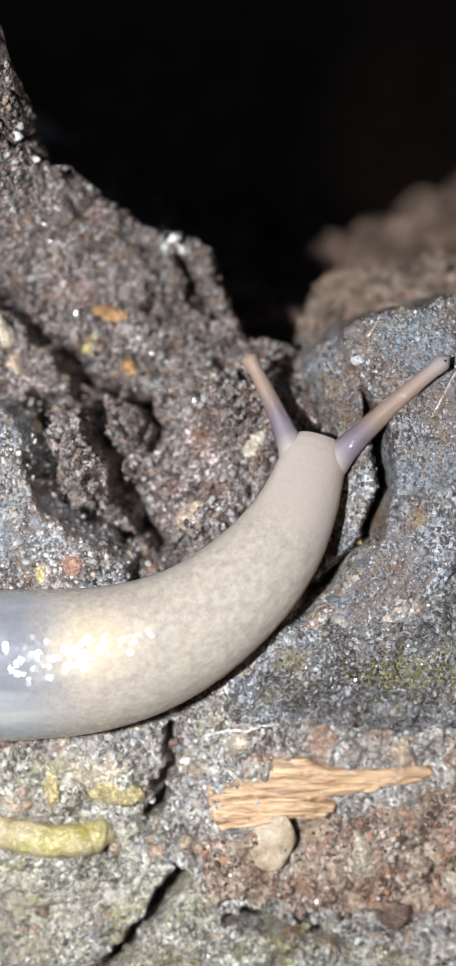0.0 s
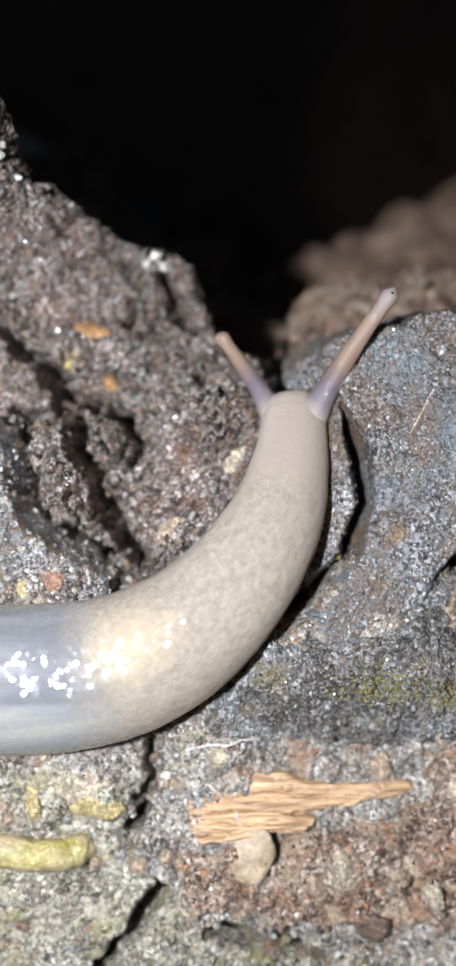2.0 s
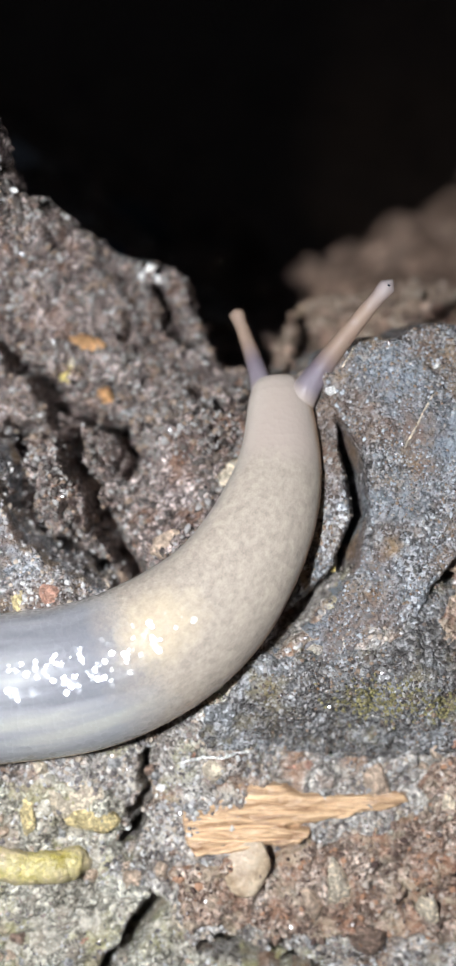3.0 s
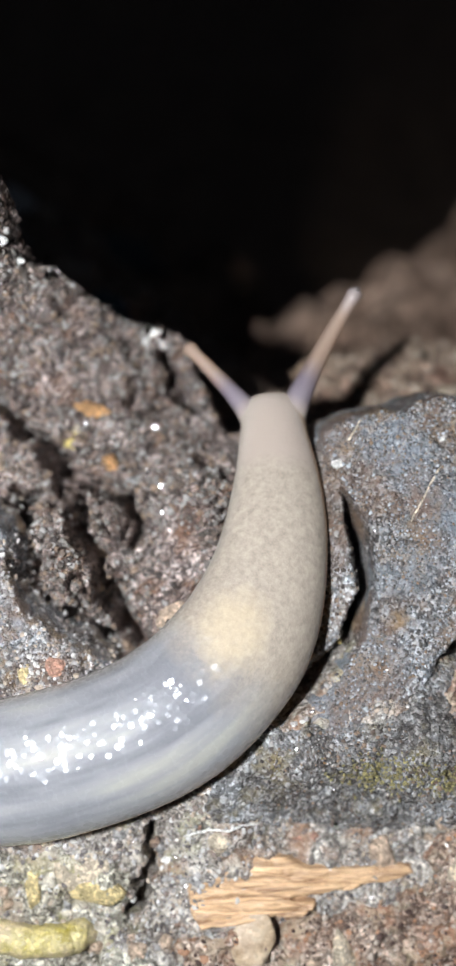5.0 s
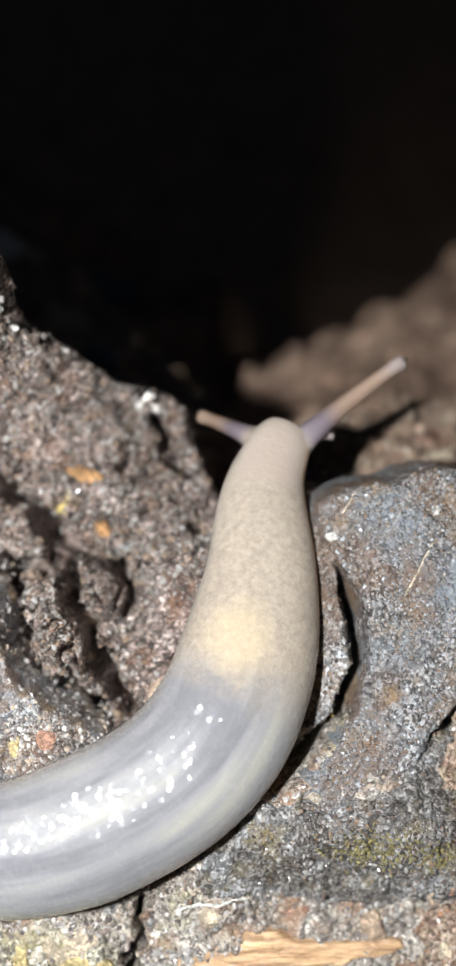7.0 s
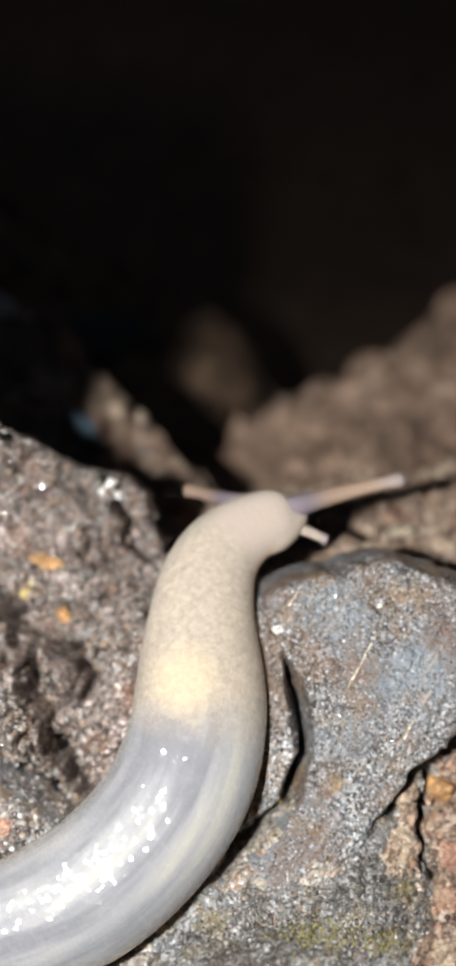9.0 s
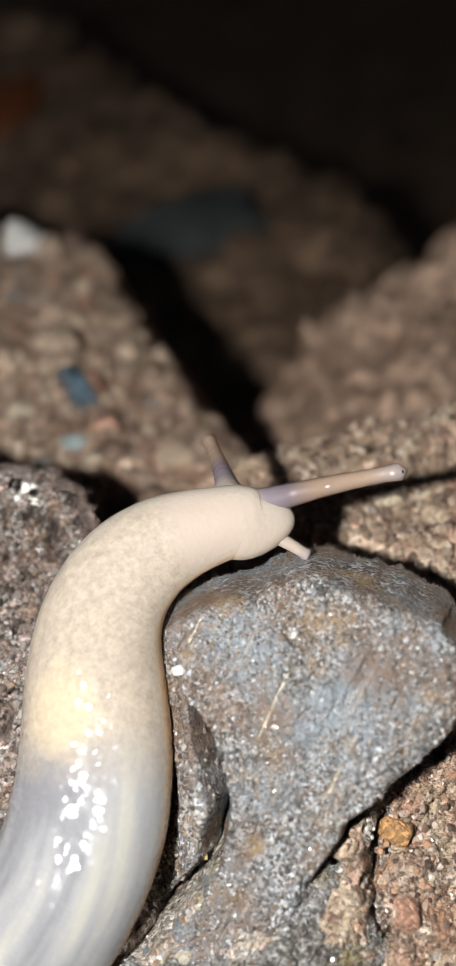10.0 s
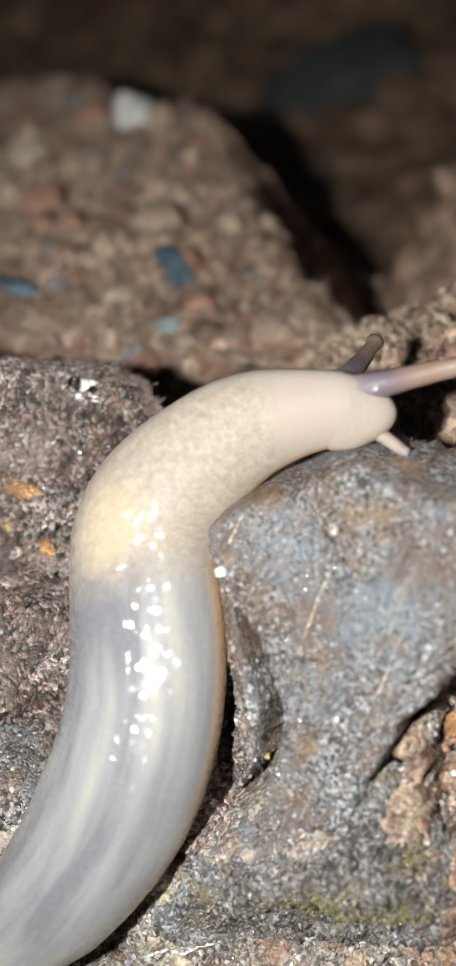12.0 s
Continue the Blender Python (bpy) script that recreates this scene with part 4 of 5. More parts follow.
# ---- the slug ----
def slug_coat():
    """Skin in the body's own measure (mm back from the head, across, up): mottled mantle, yellow gland, striped grey tail, pale sides."""
    m = bpy.data.materials.new("slug_skin")
    m.use_nodes = True
    t = m.node_tree
    out = t.nodes["Principled BSDF"]
    rest = t.nodes.new("ShaderNodeAttribute")
    rest.attribute_name = "rest"
    at = rest.outputs["Vector"]
    xyz = t.nodes.new("ShaderNodeSeparateXYZ")
    t.links.new(at, xyz.inputs[0])
    s, across, up = xyz.outputs

    def cloud(scale, detail=3.0, rough_k=0.6, stretch=(1, 1, 1)):
        move = t.nodes.new("ShaderNodeMapping")
        move.inputs["Scale"].default_value = stretch
        t.links.new(at, move.inputs["Vector"])
        n = socket(t, "ShaderNodeTexNoise", Scale=scale, Detail=detail, Roughness=rough_k)
        t.links.new(move.outputs[0], n.inputs["Vector"])
        return n.outputs["Fac"]

    wander = cloud(0.7, 3.0)
    front = math_node(t, "MULTIPLY_ADD", wander, 2.4, s)
    mantle = ramped(t, cloud(2.6, 4.0, 0.75), [(0.3, (0.215, 0.182, 0.156)), (0.46, (0.335, 0.282, 0.232)), (0.6, (0.44, 0.372, 0.295)), (0.72, (0.5, 0.43, 0.345))])
    mantle = mixed(t, 0.4, mantle, (0.375, 0.318, 0.26))
    tail = ramped(t, cloud(0.6, 3.0, 0.5, (0.15, 1.0, 0.8)), [(0.38, (0.155, 0.155, 0.172)), (0.46, (0.23, 0.23, 0.245)), (0.53, (0.29, 0.287, 0.288)), (0.62, (0.385, 0.368, 0.325))])
    tail = mixed(t, math_node(t, "MULTIPLY", cloud(2.0, 4.0), 0.5), tail, (0.295, 0.29, 0.292))
    colour = mixed(t, ranged(t, front, 14.4, 17.2), mantle, tail)
    # the neck and head before the mantle are smooth and rosy
    colour = mixed(t, ranged(t, math_node(t, "MULTIPLY_ADD", wander, 1.0, s), 4.4, 3.4), colour, (0.395, 0.325, 0.275))
    # the yellow gland shines through the mantle's back edge
    away = math_node(t, "ADD", math_node(t, "POWER", math_node(t, "DIVIDE", math_node(t, "SUBTRACT", s, 12.6), 2.3), 2.0),
                     math_node(t, "POWER", math_node(t, "DIVIDE", math_node(t, "SUBTRACT", across, 0.8), 1.9), 2.0))
    gland = ranged(t, math_node(t, "MULTIPLY_ADD", cloud(1.4, 4.0, 0.7), 1.3, away), 1.75, 0.75)
    colour = mixed(t, math_node(t, "MULTIPLY", gland, 0.5), colour, (0.56, 0.45, 0.29))
    # pale flanks and a cream fringe along the foot
    colour = mixed(t, math_node(t, "MULTIPLY", ranged(t, up, 1.2, -0.3), 0.8), colour, (0.54, 0.495, 0.425))
    colour = mixed(t, math_node(t, "MULTIPLY", ranged(t, up, -0.75, -1.35), 0.85), colour, (0.52, 0.33, 0.15))
    # torchlight glowing through the right flank, put into the colour as an orange band
    side_glow = math_node(t, "MULTIPLY", ranged(t, across, 0.0, -1.8), ranged(t, up, 0.9, -0.1))
    colour = mixed(t, math_node(t, "MULTIPLY", side_glow, 0.85), colour, (0.8, 0.48, 0.21))
    t.links.new(colour, out.inputs["Base Color"])
    out.inputs["Roughness"].default_value = 0.45
    out.inputs["Specular IOR Level"].default_value = 0.08
    out.inputs["Coat IOR"].default_value = 1.5
    out.inputs["Coat Roughness"].default_value = 0.21
    # wet skin: small flat grains, each tilted its own way
    skin = socket(t, "ShaderNodeTexVoronoi", Scale=4.0, Randomness=0.9)
    t.links.new(at, skin.inputs["Vector"])
    dome = math_node(t, "POWER", skin.outputs["Distance"], 2.0)
    t.links.new(math_node(t, "MULTIPLY", ranged(t, front, 10.5, 14.5), ranged(t, skin.outputs["Distance"], 0.7, 0.62)), out.inputs["Coat Weight"])
    rounded = t.nodes.new("ShaderNodeVectorMath")
    rounded.operation = "MULTIPLY"
    t.links.new(skin.outputs["Position"], rounded.inputs[0])
    rounded.inputs[1].default_value = (0.0, 4.0, 7.3)          # the body's own rounding, at the grain's middle
    square = t.nodes.new("ShaderNodeVectorMath")
    square.operation = "NORMALIZE"
    t.links.new(rounded.outputs[0], square.inputs[0])
    tilt = t.nodes.new("ShaderNodeVectorMath")
    tilt.operation = "MULTIPLY_ADD"
    t.links.new(skin.outputs["Color"], tilt.inputs[0])
    tilt.inputs[1].default_value = (0.26, 0.4, 0.26)
    away = t.nodes.new("ShaderNodeVectorMath")
    away.operation = "ADD"
    t.links.new(square.outputs[0], away.inputs[0])
    away.inputs[1].default_value = (-0.105, -0.2, -0.13)
    t.links.new(away.outputs[0], tilt.inputs[2])
    faced = t.nodes.new("ShaderNodeVectorTransform")
    faced.vector_type, faced.convert_from, faced.convert_to = "NORMAL", "OBJECT", "WORLD"
    t.links.new(tilt.outputs[0], faced.inputs[0])
    t.links.new(faced.outputs[0], out.inputs["Coat Normal"])
    soft = socket(t, "ShaderNodeBump", Strength=0.25, Distance=0.05 * MM)
    soft.invert = True
    t.links.new(dome, soft.inputs["Height"])
    t.links.new(soft.outputs["Normal"], out.inputs["Normal"])
    return m


def tentacle_coat(name, base):
    m = bpy.data.materials.new(name)
    m.use_nodes = True
    t = m.node_tree
    out = t.nodes["Principled BSDF"]
    at = t.nodes.new("ShaderNodeTexCoord")
    xyz = t.nodes.new("ShaderNodeSeparateXYZ")
    t.links.new(at.outputs["Object"], xyz.inputs[0])
    span = t.nodes.new("ShaderNodeMapRange")
    span.inputs[1].default_value, span.inputs[2].default_value = 0, 8 * MM
    t.links.new(xyz.outputs[2], span.inputs[0])
    ramp = t.nodes.new("ShaderNodeValToRGB")
    r = ramp.color_ramp
    stops = [(0.0, base), (0.12, base), (0.22, (0.22, 0.185, 0.21)), (0.34, (0.2, 0.165, 0.195)), (0.5, (0.4, 0.29, 0.225)), (0.8, (0.46, 0.34, 0.265)), (1.0, (0.48, 0.42, 0.41))]
    while len(r.elements) < len(stops):
        r.elements.new(0.5)
    for e, (p, c) in zip(r.elements, stops):
        e.position, e.color = p, (*c, 1)
    t.links.new(span.outputs[0], ramp.inputs["Fac"])
    t.links.new(ramp.outputs["Color"], out.inputs["Base Color"])
    out.inputs["Roughness"].default_value = 0.45
    t.links.new(ranged(t, span.outputs[0], 0.14, 0.35), out.inputs["Coat Weight"])
    out.inputs["Specular IOR Level"].default_value = 0.1
    out.inputs["Coat Roughness"].default_value = 0.12
    bead = socket(t, "ShaderNodeTexVoronoi", Scale=1 / (0.42 * MM))
    t.links.new(at.outputs["Object"], bead.inputs["Vector"])
    relief = socket(t, "ShaderNodeBump", Strength=1.0, Distance=0.11 * MM)
    relief.invert = True
    t.links.new(bead.outputs["Distance"], relief.inputs["Height"])
    t.links.new(relief.outputs["Normal"], out.inputs["Coat Normal"])
    glow = socket(t, "ShaderNodeBsdfTranslucent", Color=(0.7, 0.52, 0.37, 1))
    mix = t.nodes.new("ShaderNodeMixShader")
    t.links.new(ranged(t, span.outputs[0], 0.16, 0.45, 0.0, 0.4), mix.inputs[0])
    t.links.new(out.outputs[0], mix.inputs[1])
    t.links.new(glow.outputs[0], mix.inputs[2])
    t.links.new(mix.outputs[0], t.nodes["Material Output"].inputs[0])
    return m


SKIN = slug_coat()
TENTACLE = tentacle_coat("tentacle_skin", (0.395, 0.325, 0.275))
EYE = bpy.data.materials.new("eye_spot")
EYE.use_nodes = True
EYE.node_tree.nodes["Principled BSDF"].inputs["Base Color"].default_value = (0.03, 0.03, 0.04, 1)
EYE.node_tree.nodes["Principled BSDF"].inputs["Roughness"].default_value = 0.2

LENGTH, PITCH, HALF = 40.0, 0.18, 0.32      # mm


def body_width(s):
    return steps(s, [-1.0, -0.9, -0.65, -0.3, 0.2, 0.8, 1.6, 2.6, 3.8, 5.5, 8, 11, 13, 17, 25, 31, 36, 39.5, 40.2], [0.5, 1.4, 2.2, 2.7, 3.1, 3.35, 3.6, 3.95, 4.4, 4.95, 5.6, 6.5, 6.9, 7.2, 7.1, 6.0, 3.8, 1.2, 0.2])


def body_ring(s, n=44):
    """The cross-section at s: across and up."""
    w = body_width(s)
    ang = np.linspace(0, 2 * np.pi, n, endpoint=False)
    c, u = np.cos(ang), np.sin(ang)
    across = 0.5 * w * np.sign(c) * np.abs(c) ** 0.92
    up = np.where(u > 0, 0.37 * w * u, -0.27 * w * np.abs(u) ** 0.65)
    flare = np.exp(-((u + 0.75) / 0.22) ** 2) * 0.035 * w          # the foot's fringe
    return across + flare * np.sign(c), up


slug = new("slug")
slug.matrix_world = FACE
tagged(slug, "pale beige and grey slug with a wet speckled skin", "slug")
segments = []
for i, s in enumerate(np.arange(-0.3, LENGTH, PITCH)):
    n = 44
    offsets = np.linspace(-HALF, HALF, 5)
    verts, rest, faces = [], [], []
    for x in offsets:
        a, u = body_ring(min(max(s + x, -1.0), LENGTH + 0.2), n)
        shrink = 1 - x * x / (2 * 6.0) / max(0.9, 0.5 * body_width(s))
        for ya, zu in zip(a, u):
            verts.append((-x * MM, ya * shrink * MM, zu * shrink * MM))
            rest.append((s + x, ya, zu))
    for k in range(len(offsets) - 1):
        for j in range(n):
            faces.append((k * n + j, k * n + (j + 1) % n, (k + 1) * n + (j + 1) % n, (k + 1) * n + j))
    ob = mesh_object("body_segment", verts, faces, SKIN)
    attr = ob.data.attributes.new("rest", "FLOAT_VECTOR", "POINT")
    attr.data.foreach_set("vector", np.array(rest, np.float32).ravel())
    ob.parent = slug
    segments.append((float(s), ob))


def horn(name, length, base, tip, bulb, bend, material, flare=0.0):
    """A tapered tube along z with a rounded, slightly swollen end."""
    n, k = 20, 26
    verts, faces = [], []
    for j in range(k):
        f = j / (k - 1)
        r = tip + (base - tip) * (0.62 * (1 - f) ** 1.15 + 0.38 * math.exp(-((f / 0.3) ** 2))) + (bulb - tip) * math.exp(-((f - 0.955) / 0.05) ** 2)
        if f > 0.955:
            r *= math.sqrt(max(0.02, 1 - ((f - 0.955) / 0.0455) ** 2))
        z = f * (length + 0.9) - 0.9
        r += flare * math.exp(-((z - 0.1) / 0.9) ** 2)
        if z < 0.6:
            r *= math.sqrt(max(0.02, 1 - ((0.6 - z) / 1.5) ** 2))
        for i in range(n):
            a = 2 * math.pi * i / n
            verts.append(((r * math.cos(a) + bend * math.sin(math.pi * f)) * MM, r * math.sin(a) * MM, z * MM))
    for j in range(k - 1):
        for i in range(n):
            faces.append((j * n + i, j * n + (i + 1) % n, (j + 1) * n + (i + 1) % n, (j + 1) * n + i))
    faces += [list(range(n))[::-1], [(k - 1) * n + i for i in range(n)]]
    ob = mesh_object(name, verts, faces, material)
    ob.parent = slug
    return ob


horn_right = horn("eye_tentacle", 8.4, 0.92, 0.32, 0.42, 0.18, TENTACLE, 0.15)
horn_left = horn("eye_tentacle", 6.1, 0.88, 0.3, 0.42, -0.12, TENTACLE, 0.15)
bm = bmesh.new()
bmesh.ops.create_uvsphere(bm, u_segments=36, v_segments=20, radius=1)
head_mesh = [(v.co.x * 2.1, v.co.y * (1.68 - 0.42 * v.co.x), v.co.z * (1.28 - 0.3 * v.co.x) - 0.1 - 0.2 * max(0.0, v.co.x)) for v in bm.verts]
head_faces = [[v.index for v in fc.verts] for fc in bm.faces]
bm.free()
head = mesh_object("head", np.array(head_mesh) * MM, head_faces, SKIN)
attr = head.data.attributes.new("rest", "FLOAT_VECTOR", "POINT")
attr.data.foreach_set("vector", np.array([(0.6 - x, max(y, -0.4), max(z, 0.5)) for x, y, z in head_mesh], np.float32).ravel())
head.parent = slug
tagged(head, "smooth rosy head")
feeler = horn("feeler", 1.7, 0.42, 0.26, 0.33, 0.1, TENTACLE, 0.0)
for h, far in ((horn_right, 8.1), (horn_left, 5.85)):
    v, f = crumb(0.1, 3, lumpy=0.05)
    eye = mesh_object("eye", np.array(v) * MM, f, EYE)
    eye.parent = h
    eye.location = (0, 0.27 * MM, far * MM)
    tagged(eye, "dark eye spot")


# ---- the torch ----
def lit_coat(name, colour, strength):
    m = bpy.data.materials.new(name)
    m.use_nodes = True
    out = m.node_tree.nodes["Principled BSDF"]
    out.inputs["Emission Color"].default_value = (*colour, 1)
    out.inputs["Emission Strength"].default_value = strength
    return m


def turned(name, profile, material, parent, n=32):
    """A round part from its profile of (radius, z) in mm."""
    verts = [(r * math.cos(2 * math.pi * i / n) * MM, r * math.sin(2 * math.pi * i / n) * MM, z * MM) for r, z in profile for i in range(n)]
    faces = [(j * n + i, j * n + (i + 1) % n, (j + 1) * n + (i + 1) % n, (j + 1) * n + i) for j in range(len(profile) - 1) for i in range(n)]
    faces += [list(range(n))[::-1], [(len(profile) - 1) * n + i for i in range(n)]]
    ob = mesh_object(name, verts, faces, material)
    ob.parent = parent
    return ob


TUBE = plain("dark_metal", (0.05, 0.05, 0.055), 0.4, 0.3, 2.0)
torch = new("torch")
tagged(torch, "small dark metal torch, switched on", "torch")
turned("housing", [(2.2, 14), (2.5, 13.6), (2.5, 2), (3.0, 1.2), (3.0, 0.2), (2.6, 0.0)], TUBE, torch)
turned("bulb", [(1.8, -0.02), (1.8, -0.06), (1.7, -0.1)], lit_coat("torch_bulb", (0.955, 0.98, 1.0), 2900), torch)


# ---- how the slug crawls ----
SPINES = []


def axis_height(v):
    return float(np.interp(v, [-12, -8, -4, 0, 4, 8, 10, 13], [2.4, 2.6, 2.2, 1.15, -0.4, -2.0, -2.7, -3.8]))


def spine(t, gland, *points):
    """The body's middle line at t from the head back, in mm on the rock face, and how far back the yellow gland lies."""
    p = np.array([(u, v, axis_height(v)) for u, v in points], float)
    out = p[-1] + (p[-1] - p[-2]) / np.linalg.norm(p[-1] - p[-2]) * 34
    ahead = p[0] + (p[0] - p[1]) / np.linalg.norm(p[0] - p[1]) * 2
    p = np.vstack([ahead, p, out])
    curve = []
    for i in range(1, len(p) - 2):
        a, b, c, d = p[i - 1], p[i], p[i + 1], p[i + 2]
        if i == len(p) - 3:
            d = c + (c - b)
        for f in np.linspace(0, 1, 24, endpoint=False):
            curve.append(0.5 * (2 * b + (c - a) * f + (2 * a - 5 * b + 4 * c - d) * f * f + (3 * b - a - 3 * c + d) * f ** 3))
    curve = np.vstack([ahead, curve, p[-2], out])
    far = np.concatenate([[0], np.cumsum(np.linalg.norm(np.diff(curve, axis=0), axis=1))])
    even = np.arange(0, far[-1], 0.2)
    curve = np.stack([np.interp(even, far, curve[:, k]) for k in range(3)], 1)
    weights = np.exp(-0.5 * (np.arange(-30, 31) * 0.2 / 1.7) ** 2)
    weights /= weights.sum()
    padded = np.vstack([curve[0] + (curve[0] - curve[1]) * np.arange(30, 0, -1)[:, None], curve, curve[-1] + (curve[-1] - curve[-2]) * np.arange(1, 31)[:, None]])
    curve = np.stack([np.convolve(padded[:, k], weights, "valid") for k in range(3)], 1)
    far = np.concatenate([[0], np.cumsum(np.linalg.norm(np.diff(curve, axis=0), axis=1))])
    head = np.linalg.norm(p[1] - ahead)
    SPINES.append((t, curve, far - head, gland))


def place_on(curve, far, at):
    def point(d):
        return np.array([np.interp(d, far, curve[:, k]) for k in range(3)])
    mid = point(at)
    ahead = point(at - 1.3) - point(at + 1.3)
    x = Vector(ahead).normalized()
    up = Vector((0, 0, 1))
    y = up.cross(x).normalized()
    z = x.cross(y)
    m = Matrix((x, y, z)).transposed().to_4x4()
    m.translation = Vector(mid) * MM
    return m


def aimed(base, tip, roll_to=(0, 0, 1)):
    z = (Vector(tip) - Vector(base)).normalized()
    x = Vector(roll_to).cross(z).normalized()
    y = z.cross(x)
    m = Matrix((x, y, z)).transposed().to_4x4()
    m.translation = Vector(base) * MM
    return m


def lean(t):
    """How far the head leans over to its right, as it crosses the gap."""
    return min(1.0, max(0.0, (t - 8.0) / 1.2))


def motions():
    spine(0.0, 15.9, (4.3, 1.5), (3.4, -1.5), (1.8, -3.9), (-0.3, -5.9), (-2.9, -7.5), (-6.4, -8.5), (-10.9, -8.7), (-15.3, -8.7))
    spine(1.5, 16.4, (4.5, 3.6), (4.3, 1.1), (3.3, -1.3), (1.8, -3.8), (-0.6, -6.2), (-4.2, -8.3), (-8.4, -8.7), (-13.1, -8.7))
    spine(2.5, 15.8, (4.0, 5.3), (4.1, 2.3), (3.5, -0.3), (2.1, -2.8), (0.3, -5.2), (-2.8, -7.2), (-6.3, -8.4), (-10.2, -8.6))
    spine(5.5, 12.9, (3.1, 9.6), (3.3, 6.6), (3.5, 4.0), (3.2, 1.3), (2.5, -1.6), (0.8, -4.2), (-1.7, -6.5), (-4.9, -7.9), (-8.5, -9.0), (-11.9, -9.2))
    spine(6.5, 12.8, (4.0, 11.0), (2.8, 8.0), (3.2, 5.1), (2.9, 2.2), (2.1, -0.9), (0.8, -3.6), (-1.3, -5.9), (-4.4, -7.6), (-8.1, -9.0), (-11.7, -9.3))
    spine(8.5, 10.8, (4.9, 11.6), (2.9, 8.9), (2.6, 5.8), (2.4, 2.7), (2.4, -0.3), (1.2, -3.2), (-1.0, -5.5), (-3.9, -7.5), (-7.3, -8.8), (-10.9, -9.1))
    spine(9.0, 12.1, (6.5, 12.0), (3.3, 10.4), (2.4, 7.3), (2.4, 4.2), (2.4, 1.0), (1.4, -2.2), (-0.9, -5.1), (-3.7, -7.4), (-7.4, -8.8))
    spine(9.6, 13.4, (8.6, 12.2), (3.8, 10.9), (2.5, 8.2), (2.2, 5.2), (2.5, 2.3), (2.1, -0.2), (0.8, -3.2), (-1.4, -5.8), (-4.4, -8.2))
    spine(10.0, 13.9, (9.6, 12.2), (5.1, 11.4), (2.6, 9.1), (2.0, 6.5), (2.2, 3.7), (2.1, 0.9), (1.4, -1.8), (-0.4, -4.7), (-2.6, -7.4))
    spine(10.5, 14.2, (10.3, 12.1), (5.3, 11.4), (2.7, 9.1), (2.1, 6.3), (2.5, 3.5), (2.1, 0.6), (1.1, -2.4), (-0.8, -5.5))
    spine(11.0, 12.2, (10.7, 11.6), (6.1, 11.3), (3.4, 9.8), (1.8, 7.6), (1.9, 4.8), (2.2, 2.1), (1.6, -0.7), (0.2, -3.6), (-2.2, -6.7), (-5.8, -9.9))
    spine(12.0, 12.2, (12.1, 11.9), (7.6, 11.9), (4.5, 10.2), (2.0, 8.1), (2.0, 5.5), (2.2, 2.6), (1.7, -0.5), (0.2, -3.6), (-2.5, -6.9), (-6.9, -10.7))
    # every segment at every key time; between these the middle line is blended and the segments turned to follow it
    keys = [row[0] for row in SPINES]
    tables = []
    for t, curve, far, gland in SPINES:
        at = np.array([s * gland / 13.0 if s < 13.0 else gland + (s - 13.0) for s, _ in segments])
        lead = np.concatenate([at[0] - np.arange(8, 0, -1) * PITCH, at, at[-1] + np.arange(1, 9) * PITCH])
        tables.append([[np.interp(d, far, curve[:, k]) for k in range(3)] for d in lead])
    tables = np.array(tables)
    times = sorted(set(keys + [0.75, 3.25, 4.0, 4.75, 6.0, 7.2, 7.9, 9.3, 9.8, 10.25, 11.5]))
    blended = []
    for t in times:
        i = min(max(np.searchsorted(keys, t, "right") - 1, 0), len(keys) - 2)
        k = (t - keys[i]) / (keys[i + 1] - keys[i])
        blended.append(tables[i] * (1 - k) + tables[i + 1] * k)
    for j, (s, ob) in enumerate(segments):
        rows = []
        for t, line in zip(times, blended):
            x = Vector(line[j] - line[j + 16]).normalized()
            y = Vector((0, 0, 1)).cross(x).normalized()
            m = Matrix((x, y, x.cross(y))).transposed().to_4x4()
            m.translation = Vector(line[j + 8]) * MM
            rows.append((t, m))
        walk(ob, rows)
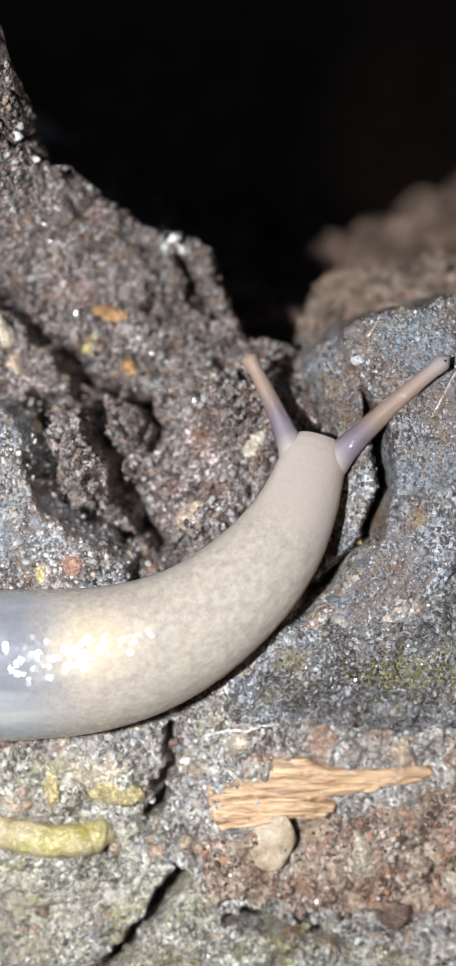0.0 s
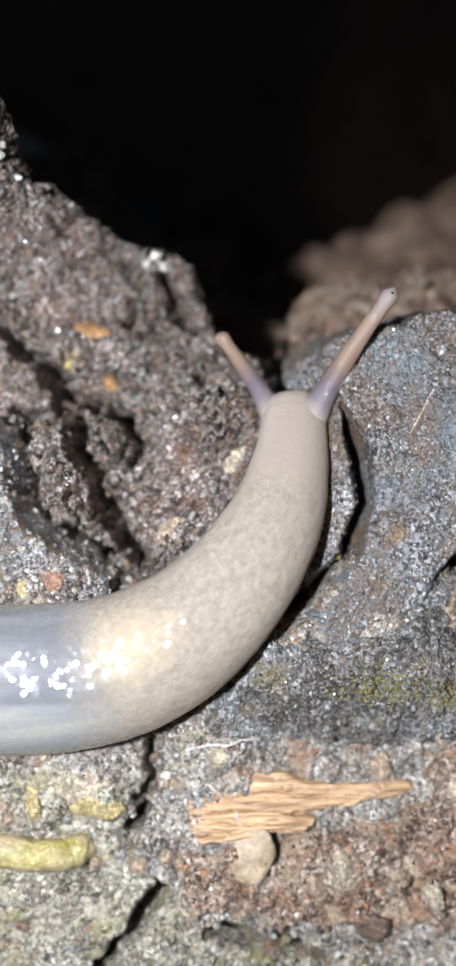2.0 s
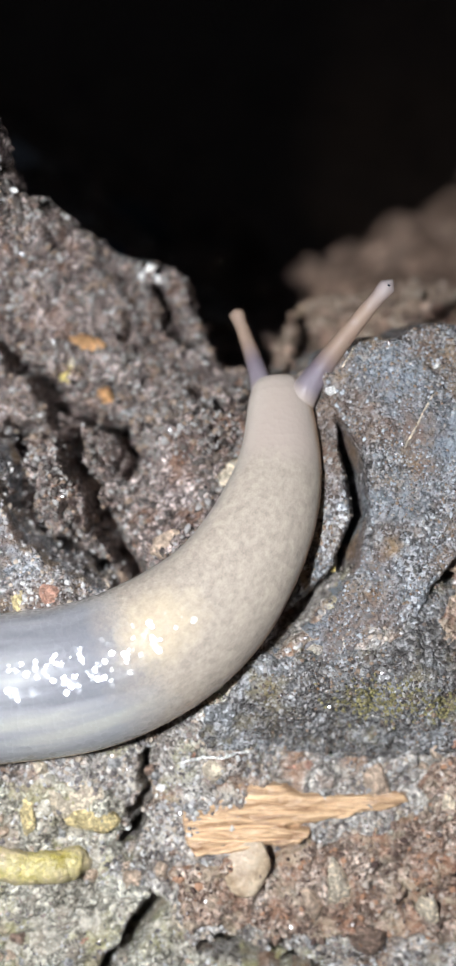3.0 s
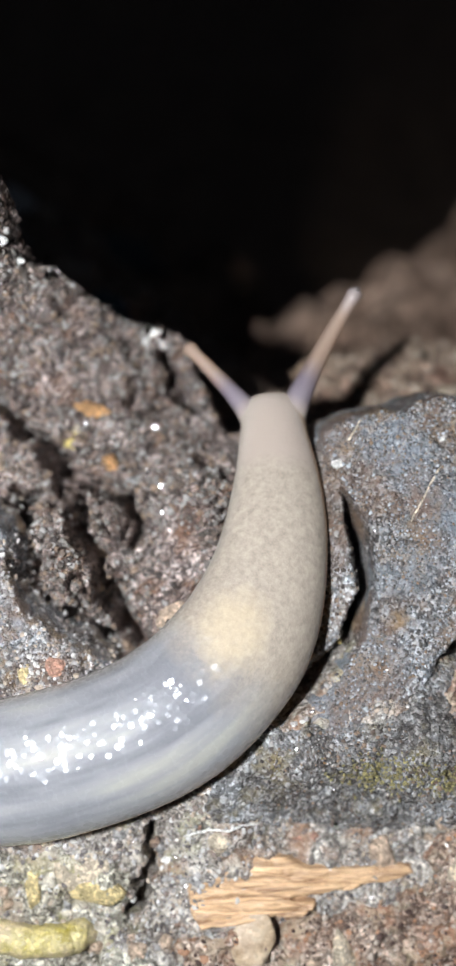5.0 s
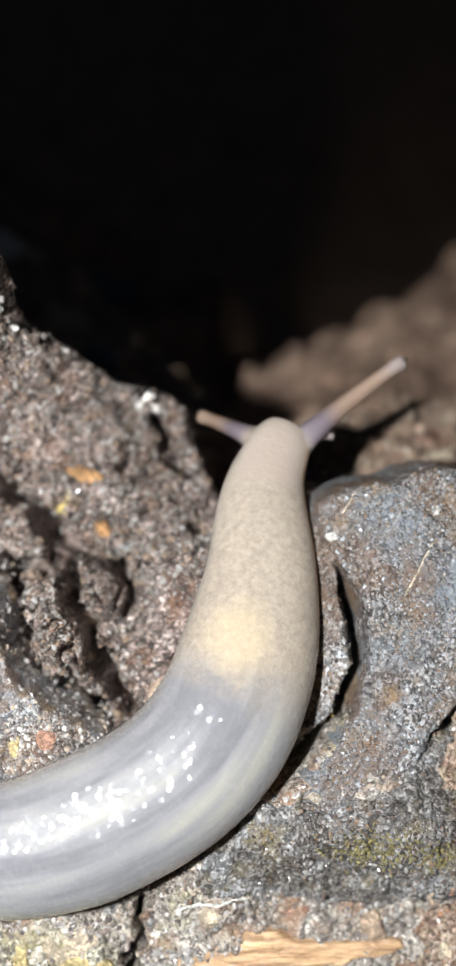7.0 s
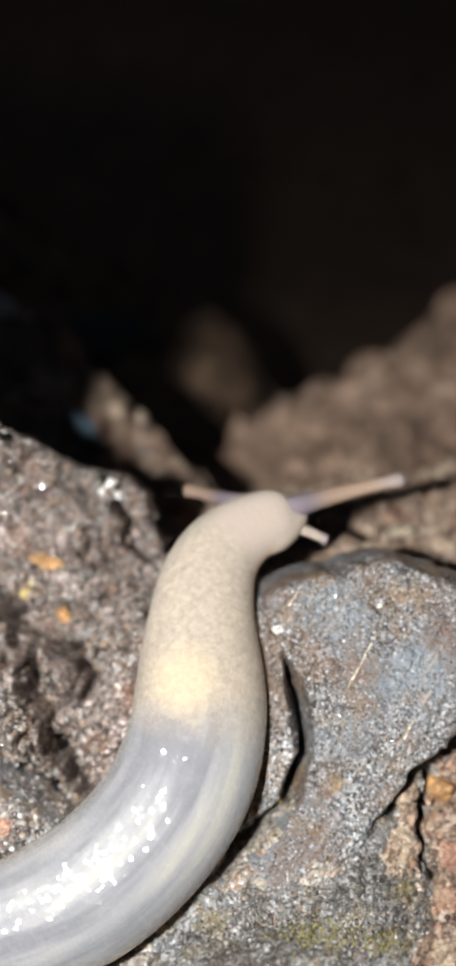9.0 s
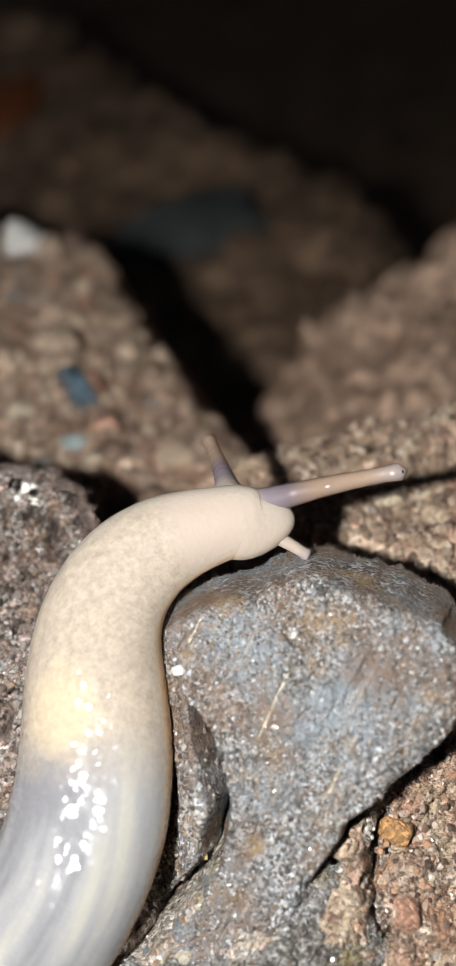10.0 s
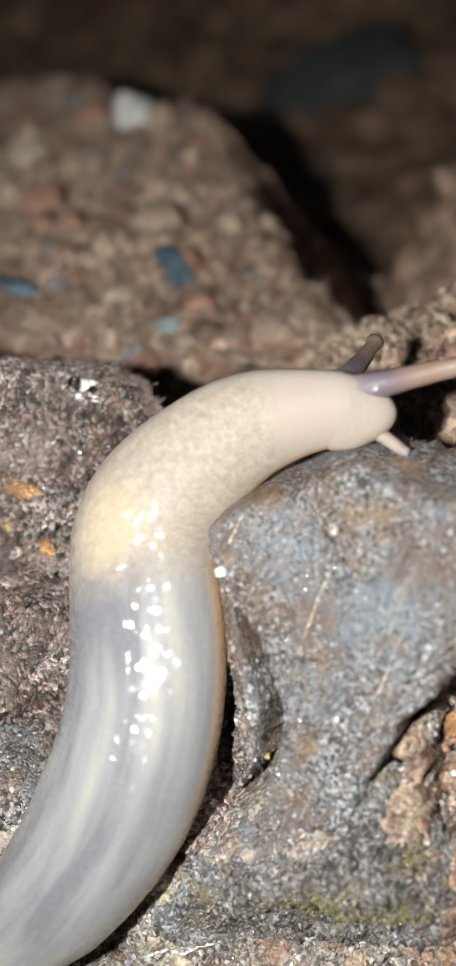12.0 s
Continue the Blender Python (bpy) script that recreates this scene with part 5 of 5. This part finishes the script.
    # where each eye stalk points
    aims = (
        (0.0, (10.8, 6.2, 1.9), (0.9, 6.4, 0.7)),
        (0.5, (9.4, 7.1, 1.9), (1.0, 6.9, -0.3)),
        (1.5, (8.3, 9.2, 1.9), (0.8, 7.3, -1.7)),
        (2.5, (9.2, 10.3, 1.9), (1.1, 9.2, -2.4)),
        (3.0, (9.2, 11.3, 1.9), (1.8, 10.0, -3.0)),
        (5.0, (7.7, 15.3, -2.4), (-1.0, 12.1, -3.2)),
        (5.5, (7.0, 16.6, 0.2), (-1.3, 13.2, -2.7)),
        (6.0, (7.4, 17.2, -0.1), (-0.6, 13.8, -3.9)),
        (6.5, (9.3, 16.5, -3.2), (0.4, 12.2, -6.5)),
        (8.5, (12.4, 14.1, -3.0), (1.4, 12.4, -7.0)),
        (9.0, (13.7, 14.1, -4.1), (2.6, 13.1, -7.0)),
        (9.6, (15.8, 13.7, -4.8), (5.7, 14.8, -7.2)),
        (10.0, (16.8, 13.7, -4.9), (7.4, 14.8, -7.6)),
        (10.5, (17.9, 12.0, -4.8), (10.2, 14.4, -7.9)),
        (11.0, (17.0, 12.1, -4.2), (10.2, 13.1, -7.8)),
        (12.0, (19.1, 13.0, -4.2), (11.9, 13.6, -8.0)),
    )
    heads = np.array([np.ravel([place_on(curve, far, 0.5).col[k][:3] for k in range(4)]) for _, curve, far, _ in SPINES])
    right_rows, left_rows = [], []
    for t, right_tip, left_tip in aims:
        now = [np.interp(t, keys, heads[:, k]) for k in range(12)]
        f, side, u, here = Vector(now[0:3]), Vector(now[3:6]), Vector(now[6:9]), Vector(now[9:12]) / MM
        late = lean(t)
        right_rows.append((t, aimed(here - side * (0.62 - 0.95 * late) + f * (-0.45 + 0.1 * late) + u * (-0.25 + 0.2 * late), right_tip)))
        left_rows.append((t, aimed(here + side * (0.62 + 0.05 * late) - f * 0.35 - u * (0.25 + 0.4 * late), left_tip)))
    walk(head, [(t, place_on(curve, far, 1.5 - 1.05 * lean(t)) @ pose(0.3 * MM * lean(t), -0.3 * MM * lean(t), -0.1 * MM * lean(t), 0, 0, -9 * lean(t))) for t, curve, far, _ in SPINES])
    walk(horn_right, right_rows)
    walk(horn_left, left_rows)
    rows = []
    for t, curve, far, gland in SPINES:
        m = place_on(curve, far, 0.2)
        f, r, u = (m.to_3x3().col[0], -m.to_3x3().col[1], m.to_3x3().col[2])
        base = m.translation / MM + r * (1.1 + 0.3 * lean(t)) - u * 0.3 + f * (0.6 + 0.5 * lean(t))
        rows.append((t, aimed(base, base + r * 0.75 + f * 0.8 - u * 0.25)))
    walk(feeler, rows)
    walk(torch, [(t, m @ Matrix.Translation(Vector(LAMP) * MM)) for t, m in PATH])


motions()
